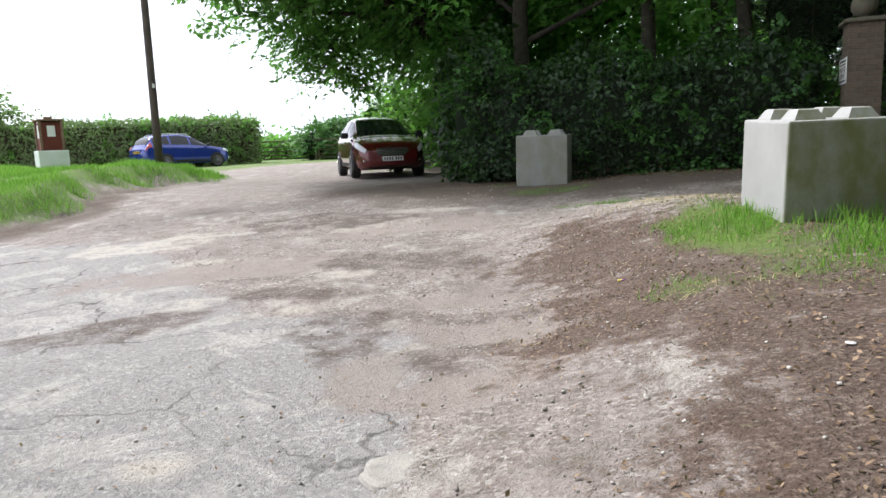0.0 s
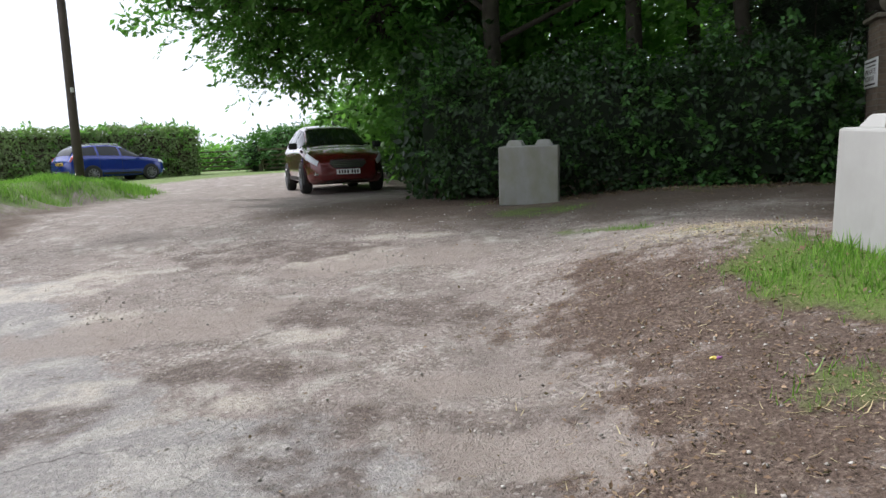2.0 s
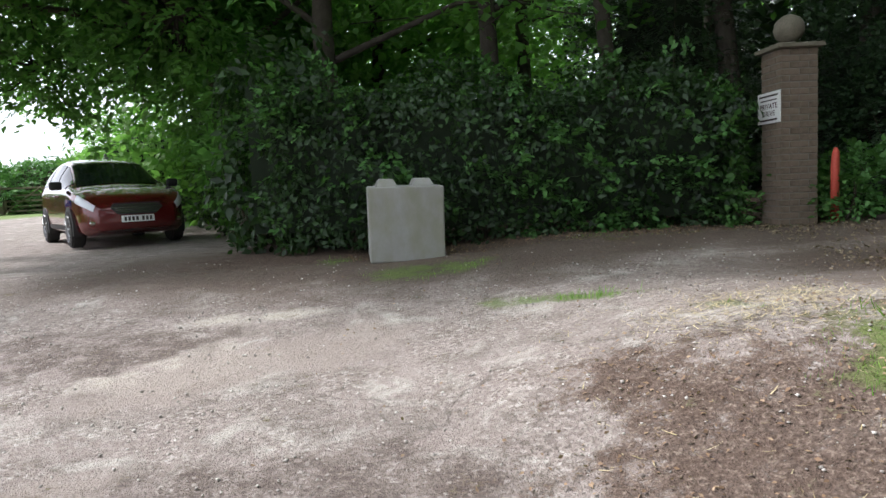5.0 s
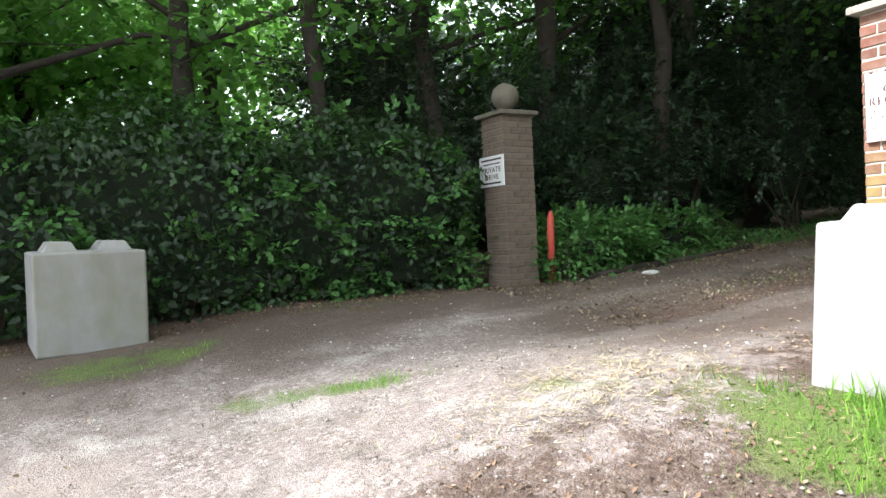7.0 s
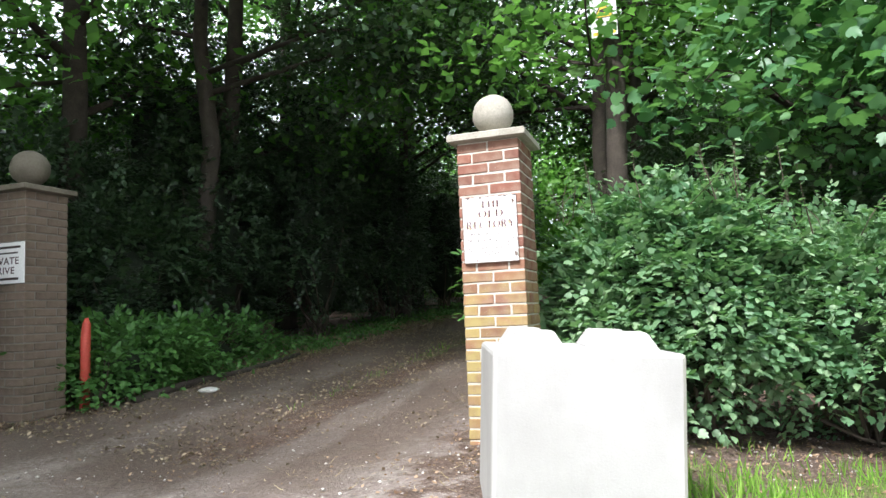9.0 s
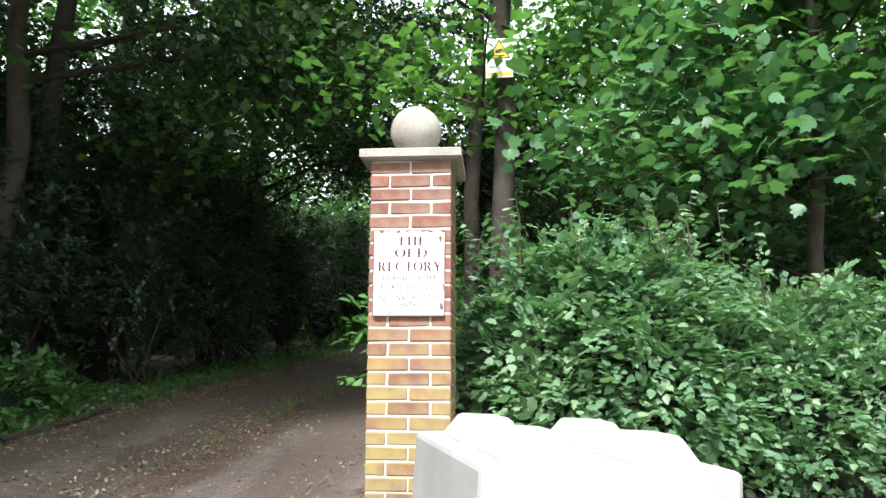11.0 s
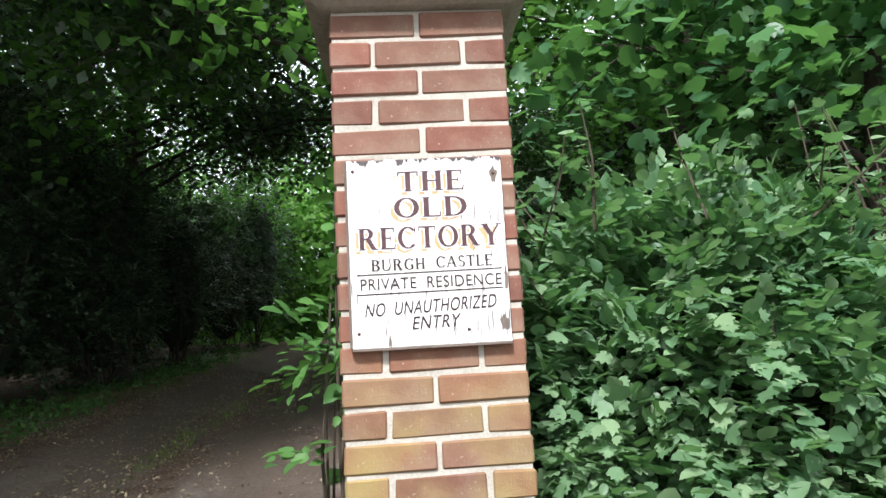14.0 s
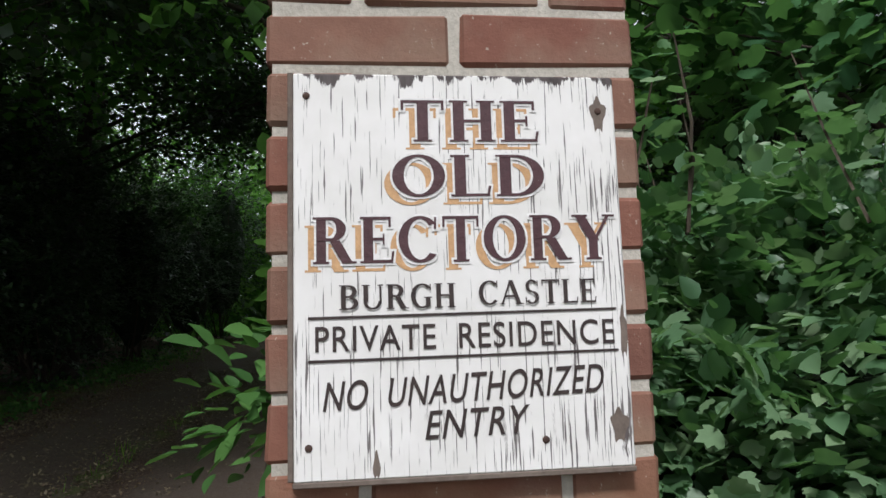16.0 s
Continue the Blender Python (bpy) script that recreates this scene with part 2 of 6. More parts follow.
# ---- leaves ----
OVAL = (np.array([(0, 0, 0), (-0.27, 0.42, 0.05), (0, 0.45, -0.03), (0.27, 0.42, 0.05), (0, 1, -0.06)]), [(0, 2, 1), (0, 3, 2), (1, 2, 4), (2, 3, 4)])
CARD = (np.array([(0, 0, 0), (-0.36, 0.5, 0.08), (0.36, 0.5, 0.08), (0, 1, -0.05)]), [(0, 2, 1), (1, 2, 3)])
LOBED = (np.array([(0, 0.36, 0), (0, 0, 0), (-0.20, 0.03, 0.03), (-0.42, 0.20, 0.0), (-0.46, 0.44, 0.02), (-0.29, 0.50, 0.05), (-0.34, 0.74, 0.0), (-0.15, 0.76, 0.04), (0, 1.0, -0.06),
                   (0.15, 0.76, 0.04), (0.34, 0.74, 0.0), (0.29, 0.50, 0.05), (0.46, 0.44, 0.02), (0.42, 0.20, 0.0), (0.20, 0.03, 0.03)]),
         [(0, i, i % 14 + 1) for i in range(1, 15)])
BROAD = (np.array([(0, 0.45, -0.05), (0, 0, 0), (-0.22, 0.12, 0.03), (-0.33, 0.38, 0.06), (-0.22, 0.72, 0.02), (0, 1.0, -0.10), (0.22, 0.72, 0.02), (0.33, 0.38, 0.06), (0.22, 0.12, 0.03)]),
         [(0, i, i % 8 + 1) for i in range(1, 9)])
BLADE = (np.array([(-0.035, 0, 0), (0.035, 0, 0), (-0.028, 0.5, 0.05), (0.028, 0.5, 0.05), (0, 1, 0.22)]), [(0, 1, 3), (0, 3, 2), (2, 3, 4)])


def leaves(name, pos, nrm, size, shape, material, parent=None, rng=None, droop=0.3, wild=0.6, upright=False, way=None):
    """One mesh of many leaves: shape is laid at each of pos, facing roughly nrm."""
    rng = rng or np.random.default_rng(1)
    pos, count = np.asarray(pos, float), len(pos)
    tmpl, tris = shape
    nz = np.asarray(nrm, float) + rng.normal(0, wild, (count, 3))
    nz /= np.linalg.norm(nz, axis=1, keepdims=True) + 1e-9
    ay = rng.normal(0, 1, (count, 3))
    if way is not None:
        ay = np.asarray(way, float) + rng.normal(0, 0.25, (count, 3))
    else:
        ay[:, 2] = np.abs(ay[:, 2]) * 2.0 + 1.0 if upright else ay[:, 2] - droop * 2
    if upright:
        ay[:, :2] *= 0.8
    ay -= nz * (ay * nz).sum(1, keepdims=True)
    ay /= np.linalg.norm(ay, axis=1, keepdims=True) + 1e-9
    ax = np.cross(ay, nz)
    s = np.asarray(size, float) * np.ones(count)
    v = (tmpl[None, :, 0:1] * ax[:, None] + tmpl[None, :, 1:2] * ay[:, None] + tmpl[None, :, 2:3] * nz[:, None]) * s[:, None, None] + pos[:, None]
    k, f = len(tmpl), np.array(tris)
    faces = (f[None] + (np.arange(count) * k)[:, None, None]).reshape(-1, 3)
    me = bpy.data.meshes.new(name)
    me.vertices.add(count * k)
    me.vertices.foreach_set("co", v.reshape(-1).astype(np.float32))
    me.loops.add(faces.size)
    me.loops.foreach_set("vertex_index", faces.reshape(-1).astype(np.int32))
    me.polygons.add(len(faces))
    me.polygons.foreach_set("loop_start", np.arange(0, faces.size, 3, dtype=np.int32))
    me.materials.append(material)
    me.update(calc_edges=True)
    ob = new(name, me)
    ob.parent = parent
    return ob


# ---- the ground ----
def fbm(x, y, scale, seed=0.0):
    """Cheap smooth noise on arrays, about -1 to 1."""
    v, a = 0.0, 1.0
    for k in range(4):
        w = scale * 1.9 ** k
        v = v + a * np.sin(x * w * 1.1 + 3.1 * np.sin(y * w * 0.63 + seed + k) + seed) * np.cos(y * w * 0.93 + 2.7 * np.sin(x * w * 0.57 - seed + 2 * k))
        a *= 0.6
    return v / 1.6


def zones(x, y):
    """How much grass, leaf litter and old tarmac lies at a place, 0 to 1 each, and how dark the soil is."""
    wob = fbm(x, y, 1.3, 2.0)
    edge = -10.85 - 0.33 * (y - 8.5) + 0.35 * np.sin(y * 0.9) + 0.15 * np.sin(y * 2.3)
    verge = smooth_step((edge + 0.15 - x + 0.25 * wob) / 0.6) * smooth_step((y - 2.5) / 2) * smooth_step((19.0 - y) / 2)

    def blob(cx, cy, rx, ry, turn=0.0):
        c, s_ = math.cos(turn), math.sin(turn)
        u, v = (x - cx) * c + (y - cy) * s_, -(x - cx) * s_ + (y - cy) * c
        return smooth_step(1.35 - np.sqrt((u / rx) ** 2 + (v / ry) ** 2) + 0.35 * wob)

    grass = np.maximum.reduce([verge, blob(0.25, 5.7, 0.55, 1.5, 0.3), blob(1.3, 4.6, 1.5, 0.9, -0.3) * 0.75, blob(-1.15, 8.55, 0.75, 0.22, -0.4) * 0.8,
                               blob(-2.2, 10.2, 0.9, 0.4) * 0.75, blob(-3.25, 11.2, 0.35, 0.5) * 0.8, blob(-0.45, 7.25, 0.35, 0.3) * 0.5, blob(0.3, 10.9, 2.2, 0.35) * 0.35, blob(5.5, 11.6, 3.5, 0.7) * 0.65, blob(1.6, 5.4, 1.4, 0.8) * 0.5,
                               blob(0.2, 7.6, 0.4, 0.35) * 0.45, blob(0.05, 4.35, 0.35, 0.35) * 0.6, blob(14, 12.2, 10, 1.1) * 0.6, blob(9, 9.45, 5, 0.16, 0.02) * 0.55, blob(-16, 33.5, 25, 3.0)])
    field = smooth_step((y - 34) / 2)
    far_left = smooth_step((-23 - x + 0.3 * y) / 3) * smooth_step((y - 3) / 4)
    grass = np.maximum.reduce([grass, field, far_left])
    litter = np.maximum.reduce([smooth_step((x + 1.5 + 0.38 * (y - 3.4) + 0.8 * wob) / 2.0) * smooth_step((7.5 - y + 0.5 * wob) / 1.3),
                                smooth_step((y - 10.4 + 0.3 * wob) / 0.8) * smooth_step((x + 6) / 2),
                                smooth_step(1.2 - np.abs(y - 8.75 - 0.06 * x) / 0.4 + 0.4 * wob) * smooth_step((x - 0.5) / 2) * 0.75, smooth_step((x - 1.6) / 1) * smooth_step((7.7 - y + 0.4 * wob) / 0.8),
                                smooth_step((x - 3) / 2) * smooth_step((y - 10.2) / 0.7)])
    tarmac = smooth_step((-0.9 - x + 0.30 * (2.5 - y) + 0.7 * wob) / 1.0) * smooth_step((4.6 + 0.45 * np.clip(-3.2 - x, 0, 4) - y + 0.7 * wob - 0.12 * (x + 2)) / 0.8)
    soil = np.maximum(smooth_step((x + 0.8) / 2.6) * smooth_step((y - 6.5) / 1.5), smooth_step((y - 9.6 + 0.4 * wob) / 1.2) * smooth_step((x + 7) / 2) * smooth_step((14 - y) / 2))
    lip = smooth_step(1.0 - np.abs(edge + 0.30 - x + 0.3 * wob) / 0.8) * smooth_step((y - 4) / 2) * smooth_step((15 - y) / 3)
    wheel = smooth_step((0.30 - np.abs(np.abs(y - 9.0 - 0.06 * x) - 0.72) + 0.12 * wob) / 0.16) * smooth_step((x + 1.5) / 2) * smooth_step((9 - x) / 4)
    apron = smooth_step((y - 8.7 - 0.10 * np.abs(x + 2) + 0.5 * wob) / 1.3) * smooth_step((x + 7.5) / 2) * smooth_step((3 - x) / 2) * smooth_step((13.5 - y) / 1.5)
    return grass, litter * (1 - 0.8 * wheel), tarmac, np.maximum.reduce([soil, 1.0 * lip, 0.95 * apron]) * (1 - 0.35 * wheel)


def hollows(x, y):
    """How smooth and damp the worn mud is at a place, how much dark gravel lies loose there, and how pale the patches
    are, painted sun dapples among the worn ones, 0 to 1 each.
    """
    wob, fray = fbm(x, y, 1.6, 6.0), fbm(x, y, 5.0, 8.0)

    def pool(cx, cy, rx, ry, turn):
        c, s_ = math.cos(turn), math.sin(turn)
        u, v = (x - cx) * c + (y - cy) * s_, -(x - cx) * s_ + (y - cy) * c
        return smooth_step((1.15 - np.sqrt((u / rx) ** 2 + (v / ry) ** 2) + 0.45 * wob + 0.25 * fray) / 0.3)

    damp = np.maximum.reduce([pool(-0.95, 3.45, 0.35, 0.75, -0.35), pool(-1.55, 4.35, 0.55, 0.25, 0.3), pool(-4.6, 5.6, 1.3, 0.5, 0.5), pool(-1.85, 3.25, 0.22, 0.6, 0.35), pool(-3.4, 8.0, 1.0, 0.4, 0.6)])
    dark = np.maximum.reduce([pool(-1.42, 3.72, 0.32, 0.30, 0.0), pool(-2.35, 3.95, 0.38, 0.55, 0.6), pool(-4.3, 3.7, 0.8, 0.35, 0.9), pool(-2.9, 6.2, 0.9, 0.4, 0.2), pool(-5.2, 8.2, 1.2, 0.5, 0.4)])
    damp = np.maximum(damp, np.maximum(pool(-1.27, 4.01, 0.85, 0.28, -0.3), pool(-1.77, 4.93, 0.55, 0.2, 0.1)))
    dark = np.maximum.reduce([dark, pool(-1.58, 4.47, 0.5, 0.13, 0.1), pool(-3.3, 4.93, 0.62, 0.22, 0.2)])
    # Worn pale ground, and sun dapples such as the first, put into colour.
    pale = np.maximum.reduce([pool(*p) for p in ((-2.25, 1.96, 0.32, 0.22, 0.2), (-4.18, 4.39, 0.42, 0.25, 0.3), (-3.09, 4.45, 0.14, 0.18, 0.0), (-0.62, 3.64, 0.18, 0.22, 0.3),
                                                 (-6.89, 6.53, 0.9, 0.4, 0.4), (-3.22, 5.63, 0.36, 0.16, 0.2), (-4.02, 7.7, 0.26, 0.18, 0.1), (-6.5, 7.1, 0.45, 0.3, 0.5), (-5.19, 5.75, 0.35, 0.3, 0.2),
                                                 (-3.75, 8.97, 0.6, 0.15, 0.1), (-3.89, 8.01, 0.6, 0.35, 0.3))])
    return damp * (1 - dark), dark, pale * (1 - dark)


def ground_material():
    m, n, l, b = mat("track_surface", 0.9, 0.0, 0.25)
    zone = n.new("ShaderNodeVertexColor")
    zone.layer_name = "zone"
    sep = n.new("ShaderNodeSeparateColor")
    l.new(zone.outputs["Color"], sep.inputs[0])
    mid = noise_tex(n, l, 4.0, 8.0, 0.68)
    fine = noise_tex(n, l, 38.0, 6.0, 0.7)
    grit = noise_tex(n, l, 140.0, 3.0, 0.7)
    wide = noise_tex(n, l, 0.8, 5.0, 0.6, distort=0.6)
    # Pale noise patches stand in for dappled sunlight on track and tarmac.
    pale = ramp(n, l, noise_tex(n, l, 1.7, 7.0, 0.66, distort=0.9), [(0.535, 0.0), (0.60, 0.95)])
    stone = n.new("ShaderNodeTexVoronoi")
    stone.inputs["Scale"].default_value = 62.0
    tc = n.new("ShaderNodeTexCoord")
    l.new(tc.outputs["Object"], stone.inputs["Vector"])
    chips = ramp(n, l, stone.outputs["Distance"], [(0.0, 1.0), (0.42, 0.0)])

    track = ramp(n, l, wide, [(0.3, (0.255, 0.198, 0.175)), (0.5, (0.325, 0.262, 0.234)), (0.7, (0.385, 0.322, 0.292))])
    track = mix(n, l, pale, track, (0.56, 0.515, 0.455))
    track = mix(n, l, ramp(n, l, mid, [(0.44, 0.0), (0.60, 0.75)]), track, (0.12, 0.095, 0.075))
    track = mix(n, l, 0.45, track, mix(n, l, ramp(n, l, fine, [(0.35, 0.0), (0.65, 1.0)]), (0.13, 0.11, 0.095), (0.40, 0.37, 0.33)))

    cell = n.new("ShaderNodeTexVoronoi")              # gravel, each stone its own tone
    cell.inputs["Scale"].default_value = 48.0
    l.new(tc.outputs["Object"], cell.inputs["Vector"])
    tone = n.new("ShaderNodeSeparateColor")
    l.new(cell.outputs["Color"], tone.inputs[0])
    gravel = ramp(n, l, tone.outputs["Red"], [(0.0, (0.075, 0.06, 0.05)), (0.35, (0.23, 0.19, 0.163)), (0.8, (0.37, 0.32, 0.28)), (1.0, (0.60, 0.56, 0.51))])
    loose = ramp(n, l, noise_tex(n, l, 2.6, 5.0, 0.65), [(0.40, 0.08), (0.64, 0.6)])
    track = mix(n, l, loose, track, gravel)
    old = ramp(n, l, wide, [(0.3, (0.27, 0.262, 0.25)), (0.7, (0.39, 0.375, 0.36))])
    old = mix(n, l, pale, old, (0.60, 0.57, 0.51))
    old = mix(n, l, 0.5, old, ramp(n, l, grit, [(0.3, (0.14, 0.14, 0.138)), (0.7, (0.50, 0.485, 0.465))]))

    old = mix(n, l, 0.28, old, gravel)
    leaf = ramp(n, l, fine, [(0.30, (0.032, 0.021, 0.016)), (0.43, (0.082, 0.054, 0.040)), (0.55, (0.145, 0.100, 0.076)), (0.68, (0.33, 0.265, 0.21))])
    leaf = mix(n, l, ramp(n, l, mid, [(0.4, 0.0), (0.7, 0.5)]), leaf, (0.085, 0.052, 0.036))
    earth = ramp(n, l, mid, [(0.3, (0.062, 0.042, 0.031)), (0.7, (0.132, 0.093, 0.069))])
    earth = mix(n, l, 0.4, earth, ramp(n, l, fine, [(0.3, (0.05, 0.036, 0.026)), (0.7, (0.21, 0.16, 0.12))]))
    turf = ramp(n, l, mid, [(0.3, (0.08, 0.15, 0.025)), (0.7, (0.17, 0.28, 0.05))])
    turf = mix(n, l, ramp(n, l, fine, [(0.4, 0.0), (0.75, 0.6)]), turf, (0.09, 0.085, 0.03))

    def edge(channel, grain=0.55):
        g = math_node(n, l, "MULTIPLY", math_node(n, l, "SUBTRACT", mid, 0.5), grain * 4)
        g2 = math_node(n, l, "MULTIPLY", math_node(n, l, "SUBTRACT", fine, 0.5), grain * 2.6)
        return ramp(n, l, math_node(n, l, "ADD", math_node(n, l, "ADD", sep.outputs[channel], g), g2), [(0.36, 0.0), (0.66, 0.92)])

    bend = n.new("ShaderNodeVectorMath")
    bend.operation = "MULTIPLY_ADD"
    bend.inputs[1].default_value = (0.9, 0.9, 0.0)
    wave = n.new("ShaderNodeTexNoise")
    wave.inputs["Scale"].default_value, wave.inputs["Detail"].default_value = 2.2, 4.0
    l.new(tc.outputs["Object"], wave.inputs["Vector"])
    l.new(wave.outputs["Color"], bend.inputs[0])
    l.new(tc.outputs["Object"], bend.inputs[2])
    crack = n.new("ShaderNodeTexVoronoi")
    crack.feature = "DISTANCE_TO_EDGE"
    crack.inputs["Scale"].default_value = 0.62
    l.new(bend.outputs[0], crack.inputs["Vector"])
    gap = ramp(n, l, crack.outputs["Distance"], [(0.0, 1.0), (0.013, 0.0)])
    gap = math_node(n, l, "MULTIPLY", gap, ramp(n, l, noise_tex(n, l, 0.9, 3.0), [(0.45, 0.0), (0.58, 0.85)]))
    old = mix(n, l, gap, old, (0.05, 0.045, 0.04))
    track = mix(n, l, math_node(n, l, "MULTIPLY", gap, 0.6), track, (0.06, 0.05, 0.042))
    zone2 = n.new("ShaderNodeVertexColor")
    zone2.layer_name = "soil"
    sep2 = n.new("ShaderNodeSeparateColor")
    l.new(zone2.outputs["Color"], sep2.inputs[0])
    col = mix(n, l, edge("Blue"), track, old)
    worn = ramp(n, l, noise_tex(n, l, 1.15, 5.0, 0.55, stretch=(0.8, 1.5, 1), distort=0.5), [(0.62, 0.0), (0.72, 0.4)])
    col = mix(n, l, worn, col, mix(n, l, ramp(n, l, fine, [(0.35, 0.0), (0.65, 1.0)]), (0.50, 0.46, 0.40), (0.70, 0.66, 0.59)))
    # Placed pale patches: worn ground together with painted sun dapples.
    pale_dapple = math_node(n, l, "MULTIPLY", zone2.outputs["Alpha"], ramp(n, l, mid, [(0.38, 0.0), (0.56, 0.8)]))
    col = mix(n, l, pale_dapple, col, mix(n, l, ramp(n, l, fine, [(0.35, 0.0), (0.65, 1.0)]), (0.42, 0.37, 0.31), (0.62, 0.57, 0.49)))
    mud = ramp(n, l, fine, [(0.3, (0.265, 0.220, 0.190)), (0.7, (0.34, 0.290, 0.252))])
    col = mix(n, l, math_node(n, l, "MULTIPLY", sep2.outputs["Green"], 0.8), col, mud)
    dirt = mix(n, l, ramp(n, l, tone.outputs["Green"], [(0.7, 0.0), (0.9, 0.45)]), ramp(n, l, fine, [(0.3, (0.07, 0.052, 0.043)), (0.7, (0.19, 0.15, 0.127))]), gravel)
    col = mix(n, l, math_node(n, l, "MULTIPLY", sep2.outputs["Blue"], ramp(n, l, mid, [(0.38, 0.15), (0.56, 0.9)])), col, dirt)
    col = mix(n, l, ramp(n, l, sep2.outputs["Red"], [(0.1, 0.0), (0.9, 0.85)]), col, earth)
    col = mix(n, l, edge("Green", 0.7), col, leaf)
    col = mix(n, l, math_node(n, l, "MULTIPLY", edge("Red"), ramp(n, l, sep.outputs["Red"], [(0.4, 0.35), (0.95, 0.92)])), col, turf)
    l.new(col, b.inputs["Base Color"])
    high = math_node(n, l, "ADD", math_node(n, l, "MULTIPLY", mid, 1.2), math_node(n, l, "ADD", math_node(n, l, "MULTIPLY", fine, 0.5), math_node(n, l, "MULTIPLY", chips, 0.22)))
    bump(n, l, b, high, 0.9, 0.05)
    l.new(ramp(n, l, wide, [(0.35, 0.75), (0.6, 0.95)]), b.inputs["Roughness"])
    return m


GROUND = ground_material()


def stretch(lo, hi, step, far, grow=1.16):
    """Even steps from lo to hi, then ever longer ones out to far."""
    mid = list(np.arange(lo, hi + step / 2, step))
    out, d = [], step
    while True:
        d *= grow
        nxt = (out[-1] if out else mid[-1]) + d
        out.append(nxt)
        if nxt > far:
            break
    back, d = [], step
    while True:
        d *= grow
        nxt = (back[-1] if back else mid[0]) - d
        back.append(nxt)
        if nxt < -far:
            break
    return np.array(back[::-1] + mid + out)


def build_ground():
    xs, ys = stretch(-7, 5, 0.07, 1500, 1.09), stretch(-1, 12.5, 0.07, 1500, 1.09)
    gx, gy = np.meshgrid(xs, ys)
    near = np.exp(-((gx + 1) / 12) ** 2 - ((gy - 6) / 12) ** 2)
    gz = height(gx, gy) - 0.012 * hollows(gx, gy)[0] + near * (0.010 * fbm(gx, gy, 2.1, 1.0) + 0.007 * fbm(gx, gy, 7.0, 4.0))
    nx, ny = len(xs), len(ys)
    verts = np.stack([gx, gy, gz], -1).reshape(-1, 3)
    i = np.arange(ny - 1)[:, None] * nx + np.arange(nx - 1)[None]
    quads = np.stack([i, i + 1, i + 1 + nx, i + nx], -1).reshape(-1, 4)
    me = bpy.data.meshes.new("ground")
    me.vertices.add(len(verts))
    me.vertices.foreach_set("co", verts.reshape(-1).astype(np.float32))
    me.loops.add(quads.size)
    me.loops.foreach_set("vertex_index", quads.reshape(-1).astype(np.int32))
    me.polygons.add(len(quads))
    me.polygons.foreach_set("loop_start", np.arange(0, quads.size, 4, dtype=np.int32))
    me.polygons.foreach_set("use_smooth", np.ones(len(quads), dtype=bool))
    g, li, ta, so = zones(gx.reshape(-1), gy.reshape(-1))
    one = np.ones_like(g)
    damp, dark, pale_share = hollows(gx.reshape(-1), gy.reshape(-1))
    for layer, chans in (("zone", (g, li, ta, one)), ("soil", (so, damp, dark, pale_share))):
        a = me.color_attributes.new(layer, "FLOAT_COLOR", "POINT")
        a.data.foreach_set("color", np.stack(chans, -1).reshape(-1).astype(np.float32))
    me.materials.append(GROUND)
    me.update(calc_edges=True)
    return tagged(new("ground", me), "worn track of gravel, broken tarmac, leaf litter and grass", "ground", kind="structure")


build_ground()


# ---- gate piers ----
def brick_mesh(lx, ly, lz, material, c=0.004, worn=0):
    bm = box_bm(-lx / 2, lx / 2, -ly / 2, ly / 2, -lz / 2, lz / 2, c)
    for v in bm.verts:
        v.co += 0.0035 * noise.noise_vector(v.co * 31 + Vector((worn * 7.3, worn * 2.1, 0)))
    me = bpy.data.meshes.new("brick")
    bmesh.ops.recalc_face_normals(bm, faces=bm.faces)
    bm.to_mesh(me)
    bm.free()
    me.materials.append(material)
    return me


